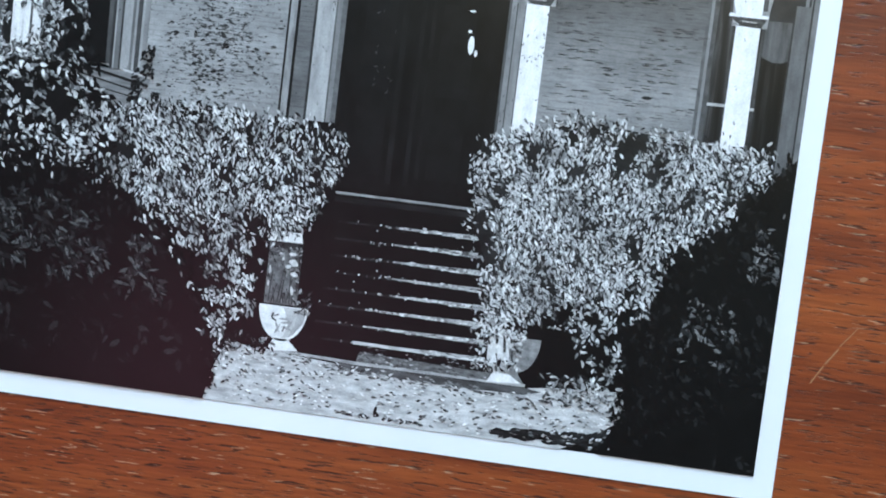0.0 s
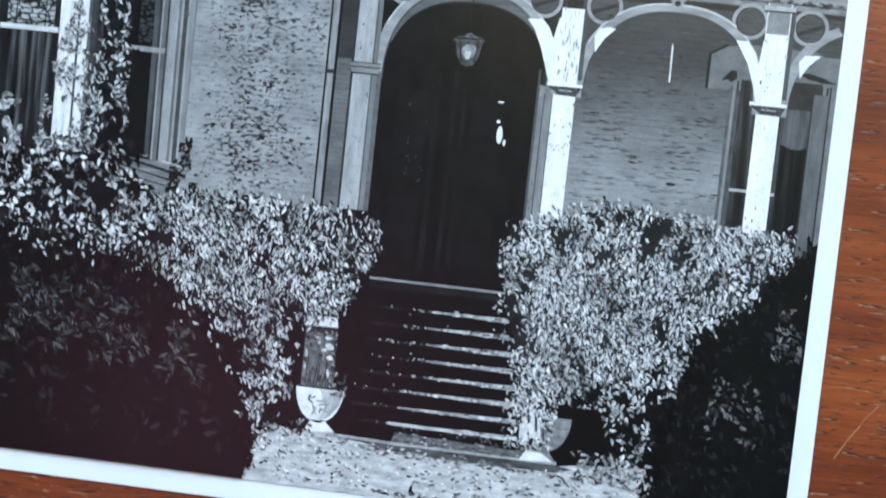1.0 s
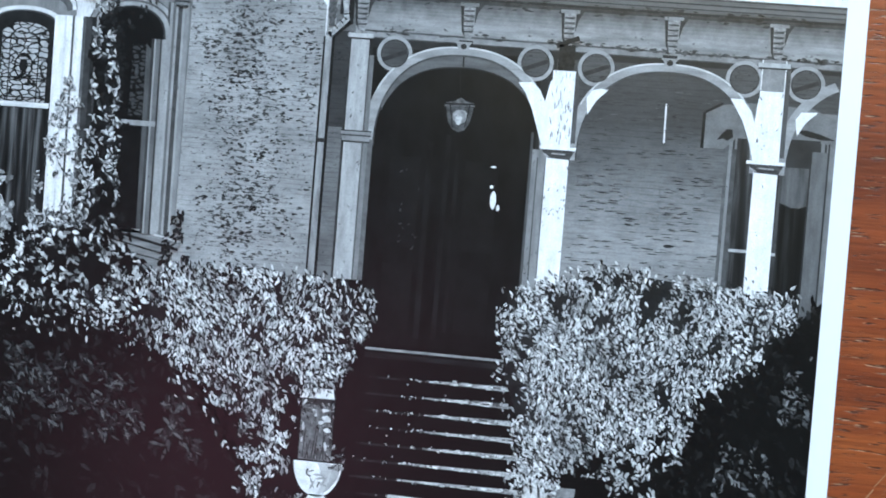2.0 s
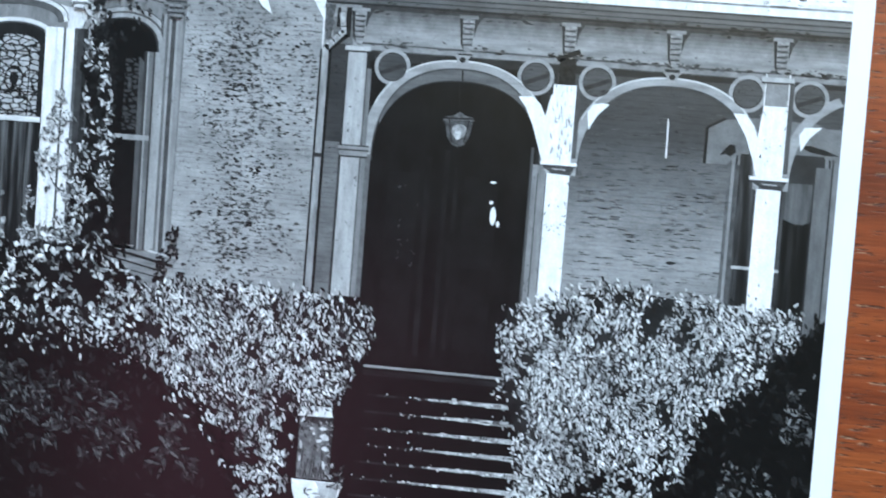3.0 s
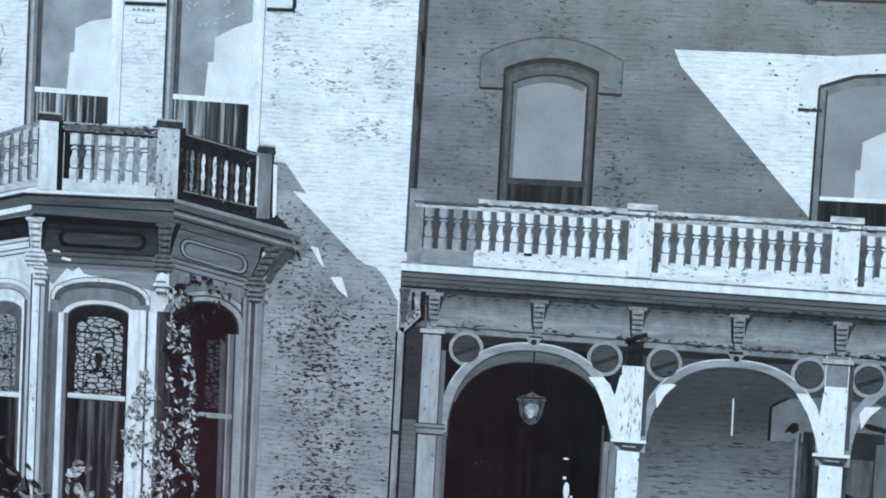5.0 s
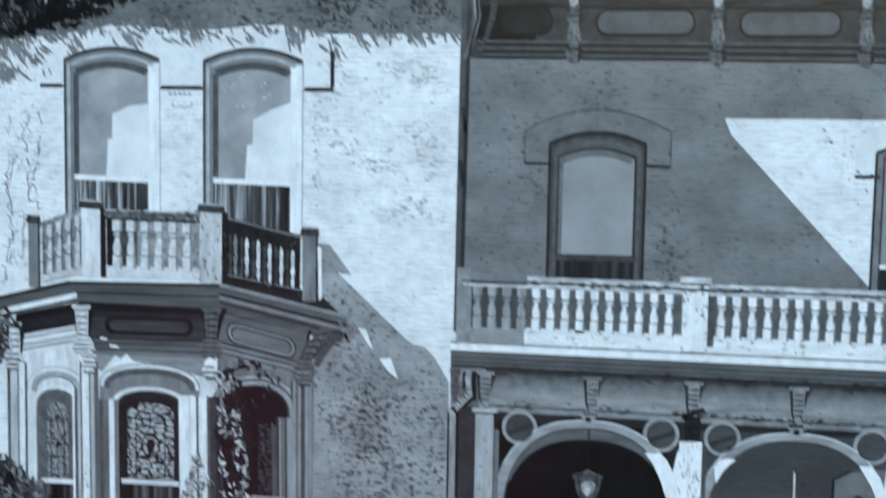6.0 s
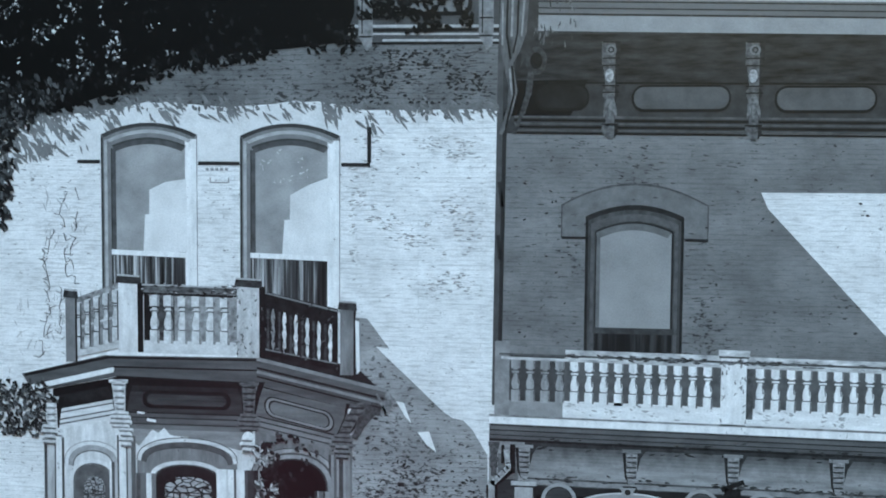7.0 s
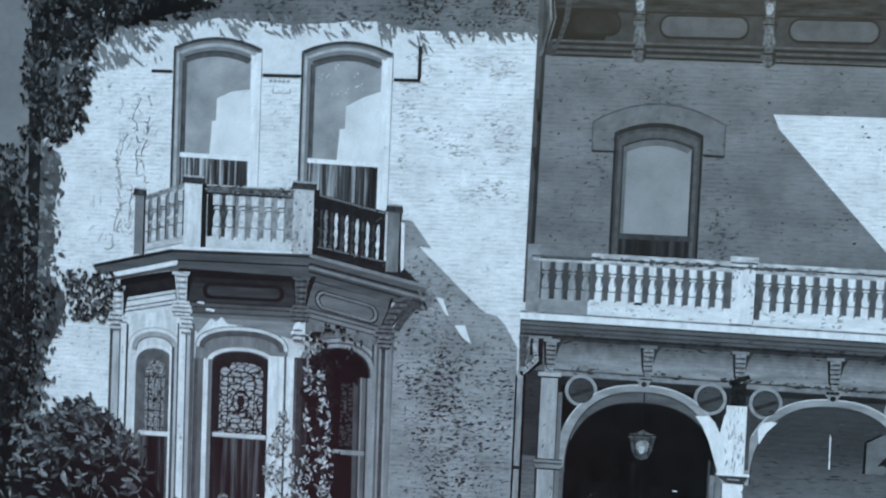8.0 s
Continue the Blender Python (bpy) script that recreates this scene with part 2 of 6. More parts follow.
def leaf(x, y, length, width, angle, halves=False):
    """A pointed leaf; in halves, its two sides along the rib."""
    c, s = math.cos(radians(angle)), math.sin(radians(angle))

    def at(pts):
        return [(x + u * length * c - v * width * s, y + u * length * s + v * width * c) for u, v in pts]
    if halves:
        return [at(((-0.5, 0.04), (-0.2, -0.5), (0.2, -0.42), (0.55, 0.04))), at(((-0.5, 0.06), (0.55, 0.06), (0.12, 0.46), (-0.22, 0.5)))]
    return at(((-0.5, 0), (-0.2, -0.48), (0.2, -0.40), (0.55, 0.05), (0.15, 0.42), (-0.22, 0.48)))


def leaves(name, poly, count, length, angle, spread, material, layer, parent=None, label="", gaps=0.5, gap_size=9.0, slim=0.38, spill=0.0, seed=0, halves=False, fan=1):
    """Many leaves over an outline, thinned where the foliage has dark holes."""
    rnd = random.Random(name + str(seed))
    xs, ys = [p[0] for p in poly], [p[1] for p in poly]
    polys, tries = [], 0
    goal = count * (2 if halves else 1) * fan
    while len(polys) < goal and tries < count * 12:
        tries += 1
        x, y = rnd.uniform(min(xs), max(xs)), rnd.uniform(min(ys), max(ys))
        if not inside(poly, x, y):
            continue
        hole = noise.noise((x / gap_size, y / gap_size, seed + 3.7)) + 0.5 * noise.noise((x / gap_size * 2.6, y / gap_size * 2.6, seed + 9.1))
        if hole < gaps - 1 + rnd.uniform(-0.15, 0.15):
            continue
        k = rnd.uniform(0.55, 1.25)
        x, y = x + rnd.gauss(0, spill), y + rnd.gauss(0, spill)
        if not (1.0 < y < H - 1 and x < -1.0):
            continue
        way = angle + rnd.gauss(0, spread) + (45 * noise.noise((x / 7, y / 7, seed + 20.3)) if count > 650 else 0)
        for i in range(fan):
            turn = way + (i - (fan - 1) / 2) * 34 + (rnd.gauss(0, 9) if fan > 1 else 0)
            out = length * k * 0.55 if fan > 1 else 0.0
            one = leaf(x + out * math.cos(radians(turn)), y + out * math.sin(radians(turn)), length * k, length * slim * k * rnd.uniform(0.7, 1.3), turn, halves)
            polys += one if halves else [one]
    return tagged(ink(name, polys, material, layer, parent, label, step=(0.1 if count > 650 else 0.02) / max(1, len(polys))), kind="stuff")


def corbel(x, top, w, h):
    """Outline pieces of a carved bracket or capital, top down: slab, tapering scroll, rings and neck."""
    def tier(y0, y1, a, c):
        return [(x - w * a / 2, top - h * y0), (x - w * c / 2, top - h * y1), (x + w * c / 2, top - h * y1), (x + w * a / 2, top - h * y0)]
    return [tier(0, 0.12, 1.0, 1.0), tier(0.12, 0.42, 0.86, 0.56), tier(0.42, 0.47, 0.56, 0.8), tier(0.47, 0.56, 0.84, 0.84), tier(0.56, 0.62, 0.8, 0.6),
            tier(0.62, 0.70, 0.6, 0.74), tier(0.70, 0.78, 0.74, 0.56), tier(0.78, 1.0, 0.5, 0.5)]


def bow(cx, cy, a, b, a2, b2, start=0.0, end=180.0, power=2.35, n=44):
    """An arch band between two fuller-than-round curves, as quads."""
    def at(p, q, deg):
        c, s = math.cos(radians(deg)), math.sin(radians(deg))
        return (cx + p * math.copysign(abs(c) ** (2 / power), c), cy + q * abs(s) ** (2 / power))
    steps = [start + (end - start) * i / n for i in range(n + 1)]
    return [[at(a, b, d), at(a2, b2, d), at(a2, b2, e), at(a, b, e)] for d, e in zip(steps, steps[1:])]


def stripes(name, edges, tones, y0, y1, layer, parent, lean=0.0):
    """Upright mouldings side by side: one strip between each pair of edges."""
    for x0, x1, tone in zip(edges, edges[1:], tones):
        ink(name, [(x0, y0), (x1, y0), (x1 + lean, y1), (x0 + lean, y1)], tone, layer, parent)


def bands(name, x0, ya, x1, yb, heights, tones, layer, parent):
    """Level mouldings one under another, their top edge running from (x0, ya) to (x1, yb)."""
    top = 0.0
    for h, tone in zip(heights, tones):
        ink(name, [(x0, ya - top), (x1, yb - top), (x1, yb - top - h), (x0, ya - top - h)], tone, layer, parent)
        top += h


def turned_cap(name, x, y, tiers, light, dark, layer, parent, lean=0.0):
    """A turned capital seen from the side: rings of (half width, height), each lit above and dark below."""
    for half, h in tiers:
        ink(name, rounded(x - half, y - h, x + half, y, min(half, h) * 0.42, 3), light, layer, parent)
        ink(name, [(x - half * 0.9, y - h * 0.55), (x + half * 0.9, y - h * 0.62), (x + half * 0.86, y - h), (x - half * 0.86, y - h)], dark, layer + 1, parent)
        y, x = y - h, x + lean * h


def half_side(polys, x):
    """The right half of symmetrical pieces, for their shaded side."""
    return [[(max(px, x + 0.15), py) for px, py in p] for p in polys]


# ---- table ----
def box_mesh(name, x0, y0, z0, x1, y1, z1, bevel=0.0):
    bm = bmesh.new()
    bmesh.ops.create_cube(bm, size=1.0)
    bmesh.ops.transform(bm, matrix=Matrix.LocRotScale(((x0 + x1) / 2, (y0 + y1) / 2, (z0 + z1) / 2), None, (x1 - x0, y1 - y0, z1 - z0)), verts=bm.verts)
    if bevel:
        bmesh.ops.bevel(bm, geom=bm.edges[:], offset=bevel, segments=3, affect="EDGES")
    me = bpy.data.meshes.new(name)
    bm.to_mesh(me)
    bm.free()
    return me


def part(name, me, material, parent, label=""):
    ob = new(name, me)
    me.materials.clear()
    me.materials.append(material)
    ob.parent = parent
    return tagged(ob, label)


PAPER = 0.0003
WOOD = wood_mat()
table = new("table", None)
tagged(table, "red-brown stained wooden table with open grain and a pale scratch", "table")
table.location = (-0.15, 0.1, FLOOR_Z)
TOP = -PAPER - 0.00002


def table_part(name, box, material, label="", bevel=0.003):
    ob = part(name, box_mesh(name, *box, bevel), material, table, label)
    ob.location = -table.location
    return ob


table_part("tabletop", (-0.85, -0.36, TOP - 0.028, 0.55, 0.52, TOP), WOOD, "stained wood top with dark pores along the grain")
for lx in (-0.80, 0.44):
    for ly in (-0.31, 0.41):
        table_part("leg", (lx, ly, FLOOR_Z, lx + 0.06, ly + 0.06, TOP - 0.028), WOOD)
for box in ((-0.74, -0.295, 0.44, -0.27), (-0.74, 0.43, 0.44, 0.455)):
    table_part("apron", (box[0], box[1], TOP - 0.11, box[2], box[3], TOP - 0.028), WOOD)

# ---- the print ----
W, H, EDGE_R, EDGE_B = 346.0, 268.0, 4.9, 5.5
photograph = new("photograph", box_mesh("photograph", -(W + 5.4) / 1000, -EDGE_B / 1000, -PAPER, EDGE_R / 1000, (H + 6) / 1000, 0.0))
photograph.data.materials.append(paper_mat())
tagged(photograph, "glossy black-and-white print of an old house, white-bordered, on the table", "photograph")
# The picture, in millimetres: x leftwards negative from the right edge, y up from the lower edge.
BLACK = mottle(14, 26, 9)
SUNLIT = brick(230, 250, 128, 0.66, joint=0.5)
SHADED = brick(126, 154, 54, 0.85, joint=0.55)
FLECKED = brick(150, 190, 40, 1.15, joint=0.7)
WHITE = painted(228, 248, 120, 0.35, 90)
PALE = painted(172, 202, 84, 0.3, 90)
MID = mottle(128, 152, 5)
DUSK = mottle(84, 108, 5)
DIM = mottle(52, 72, 5)
DARK = mottle(20, 36, 6)
LEAD = mottle(30, 46, 2)

ink("ground_tone", rect(-W, 0, 0, H), BLACK, 1, label="black printed tone of shrubs and shade")
ink("sky", rect(-W, 120, -258, H), mottle(122, 150, 30), 2, label="flat grey printed sky")
wing = ink("sunlit_wing", rect(-264, 60, -121.6, 240), SUNLIT, 3, label="printed sunlit painted brick wing of the house")
recess = ink("shaded_wall", rect(-121.6, 150, 0, 222), SHADED, 3, label="printed brick wall in shade behind the balcony")
ink("sunlit_patch", [(-58.9, 202.9), (-57.2, 199.0), (-24.0, 163.4), (-18, 158), (0, 158), (0, 202.4), (-30, 202.9)], SUNLIT, 4, recess)

# shade on the wing: under the eaves, and thrown by the bay
eaves = ink("eaves_shade", [(-262, 221), (-234, 221), (-205, 224.5), (-190, 223.2), (-166, 224.6), (-154, 222.4), (-121.6, 222.6), (-121.6, 240), (-262, 240)], brick(116, 146, 40, 1.2), 4, wing)
leaves("leaf_shadow", [(-262, 208), (-228, 212), (-205, 219.5), (-172, 220.5), (-153, 217), (-122, 221.5), (-122, 224.5), (-262, 225)], 360, 3.6, -54, 16, mottle(122, 154, 3), 6, wing, gaps=0.9, gap_size=4, slim=0.2)
leaves("leaf_shadow", [(-264, 204), (-244, 208), (-228, 216), (-232, 224), (-264, 226)], 260, 3.0, -54, 22, mottle(120, 156, 3), 6, wing, gaps=0.8, gap_size=5, slim=0.28, seed=2)
leaves("eave_fringe", [(-240, 219), (-205, 223.2), (-190, 222), (-166, 223.4), (-154, 221), (-122, 221.6), (-122, 224), (-240, 224)], 420, 1.5, -60, 35, mottle(118, 146, 3), 7, wing, gaps=0.9, gap_size=3, slim=0.4, spill=0.5)
leaves("vine_shadow", [(-264, 228), (-246, 222), (-250, 196), (-258, 186), (-259, 150), (-259, 120), (-260, 96), (-268, 96)], 760, 2.6, -60, 40, leafy((0, 110), (1, 168)), 6, wing, gaps=0.6, gap_size=6, slim=0.5, spill=2.0)
low_wall = ink("bay_shade", [(-157.5, 171), (-153.6, 170.8), (-147.9, 163.3), (-151.4, 163.8), (-134.2, 147.8), (-132.0, 146.4), (-129.3, 145.9), (-127.0, 143.6), (-123.2, 137.4), (-122.2, 60), (-157.5, 60)], FLECKED, 4, wing)
ink("light_fleck", [[(-146.2, 150.2), (-144.2, 149.8), (-142.3, 144.7), (-143.6, 146.0)], [(-140.8, 142.6), (-137.8, 142.8), (-136.0, 137.7), (-138.3, 139.3)]], WHITE, 7, wing)
low_outline = [(-154, 74), (-124, 74), (-124, 127), (-129, 135), (-137, 139), (-146, 148), (-154, 152)]
leaves("paint_fleck", low_outline, 240, 1.3, 0, 10, leafy((0, 30), (1, 100), hollow=0.7), 5, low_wall, gaps=1.1, gap_size=6, slim=0.42, spill=0.3)
leaves("paint_fleck", low_outline, 520, 0.7, 5, 30, leafy((0, 56), (1, 132)), 5, low_wall, gaps=0.95, gap_size=9, slim=0.5, seed=2)
leaves("paint_fleck", [(-147, 74), (-137, 74), (-139, 140), (-146, 140)], 120, 1.2, 0, 18, leafy((0, 26), (1, 100), hollow=0.6), 6, low_wall, gaps=1.05, gap_size=4, slim=0.5, seed=3)
leaves("paint_fleck", rect(-158, 224, -122, 237), 230, 1.2, 0, 30, mottle(40, 74, 2), 5, wing, gaps=0.9, gap_size=8, slim=0.45)
leaves("paint_fleck", rect(-158, 176, -125, 216), 420, 1.1, 0, 8, mottle(150, 204, 2), 5, wing, gaps=1.05, gap_size=7, slim=0.26, seed=4)
leaves("paint_fleck", rect(-116, 166, -3, 216), 70, 0.9, -4, 25, mottle(52, 80, 2), 5, recess, gaps=0.9, gap_size=12, slim=0.5, seed=2)
ink("wing_corner", [[(-122.3, 150), (-120.9, 150), (-120.2, 240), (-121.6, 240)], rect(-120.0, 240, -119.2, 241)], DUSK, 6)
ink("downpipe", [[(-120.9, 165), (-119.9, 165), (-119.3, 222), (-120.3, 222)], line(-119.6, 221, -117.5, 226, 1.4), line(-117.5, 226, -116.5, 236, 1.2), line(-121, 205, -120.3, 199, 0.9), line(-121.2, 192, -120.7, 186, 0.8)], DIM, 7)

leaves("brick_joint", rect(-154, 74, -124, 140), 260, 1.8, 0, 5, leafy((0, 100), (1, 140)), 5, low_wall, gaps=0.6, gap_size=9, slim=0.14, seed=9)
leaves("brick_joint", rect(-117, 166, -60, 216), 190, 1.5, 0, 5, leafy((0, 88), (1, 112)), 4, recess, gaps=0.7, gap_size=11, slim=0.16, seed=10)
leaves("brick_joint", rect(-156, 225, -123, 237), 130, 2.0, 0, 3, leafy((0, 80), (1, 108)), 5, eaves, gaps=0.6, gap_size=11, slim=0.14, seed=12)

# ---- roof cornice ----
roof = ink("roof_cornice", rect(-121.5, 216.8, 0, H), mottle(62, 88, 4), 6, label="printed bracketed roof cornice")
ink("soffit", [(-118, 229), (0, 228.4), (0, 239.6), (-112, 240.6)], mottle(4, 84, 2.6, 0.3, 1.5), 7, roof)
ink("fascia", [[(-112, 241.3), (0, 239.0), (0, 242.6), (-112, 245.2)]], mottle(158, 176, 8), 8, roof)
ink("fascia", [[(-112, 245.6), (0, 243.0), (0, 247.0), (-112, 249.6)]], mottle(116, 140, 6, 0.1, 2), 8, roof)
ink("fascia", [[(-112, 249.0), (0, 246.4), (0, 268), (-112, 268)]], mottle(184, 205, 8), 9, roof)
ink_each("fascia_line", [line(-112, 245.3, 0, 242.8, 0.35), line(-112, 246.8, 0, 244.2, 0.3), line(-112, 248.4, 0, 245.8, 0.35)], DIM, 10, roof)
ink("frieze_shade", [(-119, 221), (-104, 221), (-100, 229.5), (-119, 229.5)], DARK, 7, roof)
ink_each("moulding", [line(-117.5, y, 0, y - 1.0, 0.55) for y in (217.6, 219.2, 220.8)], mottle(84, 116, 3), 8, roof)
ink_each("moulding_line", [line(-117.5, y, 0, y - 1.0, 0.45) for y in (216.9, 218.4, 220.0, 229.0)], mottle(26, 44, 3), 9, roof)
for i in range(-1, 3):
    px = -89.6 + 33.2 * i
    x0 = max(px, -112.5)
    ink("panel_rim", rounded(x0, 221.9 - 0.3 * i, min(px + 23.2, -0.2), 228.3 - 0.3 * i, 2.9), LEAD, 10, roof)
    ink("panel", rounded(x0 + 0.55, 222.6 - 0.3 * i, min(px + 22.7, -0.6), 227.8 - 0.3 * i, 2.4), mottle(36, 60, 5) if i < 0 else mottle(96, 122, 8), 11, roof)
for i in range(3):
    bx = -94.6 + 33.5 * i
    y = 0.0 - 0.3 * i
    shape = [rect(bx - 2.2, 234.8 + y, bx + 2.2, 238.6 + y)] + corbel(bx, 234.8 + y, 4.3, 16.2) + [[(bx - 1.9, 218.9 + y), (bx - 2.0, 217.4 + y), (bx - 0.7, 215.6 + y), (bx + 0.6, 215.4 + y), (bx + 1.9, 217.2 + y), (bx + 1.9, 218.9 + y)]]
    b = ink("roof_bracket", shape, mottle(74, 134, 1.1), 12, roof)
    ink("bracket_side", half_side(shape, bx + 0.9), mottle(36, 72, 1.1), 13, b)
    ink("rosette", ellipse(bx, 236.7 + y, 1.3, 1.3, 12), mottle(110, 150, 0.8), 14, b)
    ink("rosette_eye", ring(bx, 236.7 + y, 0.4, 0.4, 0.75, 0.75, 0, 360, 12), mottle(50, 74, 2), 15, b)
    ink("scroll", ellipse(bx - 0.3, 230.6 + y, 1.0, 1.6, 14), mottle(120, 210, 0.9), 14, b)
    for s in (-1, 0, 1):
        ink("leaf_carving", leaf(bx + s * 0.9, 223.4 + y, 6.0, 0.9, 90 + s * 12), mottle(90, 156, 1.0), 14 + s, b)
    ink_each("bracket_line", [line(bx - 2.0, h + y, bx + 2.0, h + y, 0.28) for h in (219.0, 226.6, 228.2, 233.0, 234.7, 238.5)], mottle(26, 48, 1.5), 17, b)
corner = ink("corner_bracket", [(-121.0, 250), (-114.2, 250), (-114.8, 241), (-116.4, 236.4), (-118.0, 233.6), (-116.8, 227), (-118.0, 221.8), (-120.4, 216.4), (-121.2, 216.6), (-119.4, 222.6), (-119.0, 228), (-120.6, 234.4), (-121.4, 241)], mottle(84, 136, 1.6, 1.0, 0.3), 14)
ink("bracket_groove", [line(-119.4, 249, -119.6, 240.6, 0.5), line(-119.6, 240.6, -118.6, 234.6, 0.5), line(-116.8, 249, -117.0, 240.8, 0.45), line(-117.0, 240.8, -118.0, 236, 0.4), line(-118.2, 233, -117.6, 226.4, 0.5), line(-117.6, 226.4, -119.6, 218.2, 0.45)], LEAD, 15, corner, step=0.0006)
ink("bracket_ridge", [line(-118.2, 249, -118.4, 240, 0.5), line(-115.4, 249, -116.0, 240, 0.45), line(-120.6, 248, -120.6, 238, 0.4), line(-118.8, 232.4, -118.2, 226, 0.4)], mottle(140, 180, 1.6), 16, corner, step=0.0006)
scroll = ink("corner_scroll", ring(-112.4, 234.2, 1.5, 2.0, 2.6, 3.4, 0, 360, 24), mottle(58, 96, 1.2), 14)
ink("scroll_eye", ellipse(-112.4, 234.2, 1.5, 2.0, 16), mottle(24, 48, 1.4), 15, scroll)
ink("scroll_stem", [line(-113.6, 231.6, -114.2, 226.0, 1.5), line(-114.2, 226.2, -115.6, 221.6, 1.3), line(-115.6, 221.8, -117.6, 216.6, 1.0)], mottle(58, 104, 1.2), 15, scroll, step=0.0006)
leaves("soffit_glint", [(-113, 238), (-103, 238), (-103, 251), (-113, 251)], 60, 1.7, 88, 8, leafy((0, 40), (1, 150)), 13, corner, gaps=0.9, gap_size=4, slim=0.2)
left_eave = ink("left_eave", rect(-162, 238.6, -121.5, H), DUSK, 6, label="printed eave of the sunlit wing")
ink("panel_rim", rounded(-149, 245.2, -128, 256, 2.5), LEAD, 7, left_eave)
ink("panel", rounded(-148, 246.2, -129, 256, 2.0), MID, 8, left_eave)
ink_each("moulding", [line(-160, 242.9, -121.5, 242.6, 0.7), line(-160, 241.0, -121.5, 240.7, 0.5), line(-150, 239.4, -121.5, 239.2, 0.6)], PALE, 9, left_eave)
ink_each("moulding_line", [line(-160, 241.9, -121.5, 241.7, 0.6), line(-160, 238.7, -121.5, 238.5, 0.5)], LEAD, 9, left_eave)
for bx in (-154.2, -124.6):
    ink("roof_bracket", [rect(bx - 1.8, 240, bx + 1.8, 262), [(bx - 1.6, 240), (bx + 0.2, 236.8), (bx + 1.6, 238), (bx + 1.7, 240)]], mottle(120, 168, 2), 10, left_eave)
    ink("bracket_line", [line(bx - 1.7, h, bx + 1.7, h, 0.4) for h in (240.3, 244.6)] + [line(bx - 0.9, 241, bx - 0.9, 250, 0.3)], LEAD, 11, left_eave)

# ---- windows of the upper floor ----
HOOD = mottle(222, 236, 9)


def low_band(*sizes):
    return arch_band(*sizes, flat=True)


def low_arch(*sizes):
    return arched(*sizes, flat=True)


def blind_window(cx, half, base, sash, spring, rise, light, parent, frame_tone, right_tone):
    w = ink("window_frame", low_band(cx, half - 3.1, spring - 3.0, rise - 1.2, half, spring, rise, base), frame_tone, 7, parent, "printed sash window with a pale blind")
    ink("window_jamb", rect(cx + half - 3.2, base, cx + half - 0.2, spring - 0.6), right_tone, 8, w)
    ink("window_head_line", low_band(cx, half - 0.9, spring - 0.7, rise - 0.2, half, spring, rise) + low_band(cx, half - 3.5, spring - 3.2, rise - 1.3, half - 2.9, spring - 2.6, rise - 1.1) + [line(cx - half + 0.3, base, cx - half + 0.3, spring, 0.6), line(cx - half + 2.9, base, cx - half + 2.9, spring - 3, 0.5)], mottle(70, 92, 3), 9, w)
    ink("jamb_light", [rect(cx - half + 0.9, base, cx - half + 1.7, spring - 0.8)] + low_band(cx, half - 2.3, spring - 1.9, rise - 0.7, half - 1.6, spring - 1.3, rise - 0.4), mottle(168, 200, 3), 8, w)
    ink("blind_shade", [rect(cx - half + 3.0, sash, cx - half + 4.0, spring - 3.0)] + low_band(cx, half - 4.1, spring - 4.0, rise - 1.4, half - 3.1, spring - 3.0, rise - 1.2), mottle(84, 112, 3), 9, w)
    ink("blind", low_arch(cx, half - 3.1, sash, spring - 3.0, rise - 1.2), mottle(146, 184, 9, wearing=0.15), 7, w)
    ink("blind_light", light, mottle(216, 240, 8, 1.0, 0.6, wearing=0.12), 8, w)
    ink("sash_bar", [(cx - half + 2.6, sash - 0.7), (cx + half - 2.6, sash - 1.3), (cx + half - 2.6, sash), (cx - half + 2.6, sash + 0.6)], WHITE, 9, w)
    ink("curtain", rect(cx - half + 3.0, base, cx + half - 3.1, sash - 0.7), folds(30, 214, 1.2), 7, w)
    return w


leaves("blind_glint", rect(-181, 203, -168, 213), 22, 0.8, 60, 60, mottle(196, 230, 2), 13, wing, gaps=1.0, gap_size=3)
ink("window_hood", [(-228.8, 209.9), (-153, 209.4), (-153, 218.2), (-158, 221.8), (-172, 224.8), (-190, 221.8), (-210, 224.6), (-224, 221.5), (-228.8, 218)], HOOD, 4, wing)
blind_window(-209.9, 12.7, 176, 186.5, 215.8, 3.5, [(-209.8, 202.4), (-205.5, 204.4), (-200.1, 205.2), (-199.9, 186.6), (-211.5, 186.6), (-211.0, 196.1), (-209.9, 196.2)], wing, MID, WHITE)
blind_window(-173.3, 12.8, 172, 186.2, 215.5, 3.6, [(-173.2, 201.3), (-168.5, 203.9), (-163.3, 205.8), (-163.0, 186.2), (-175.3, 186.2), (-174.7, 195.1), (-173.3, 195.2)], wing, MID, WHITE)
ink_each("hood_shadow", [rect(-228.9, 209.0, -222.8, 209.9), rect(-197.0, 208.7, -186.2, 209.6), rect(-160.2, 208.5, -153, 209.4), rect(-153.7, 209.4, -152.7, 218.2)], DIM, 9, wing)

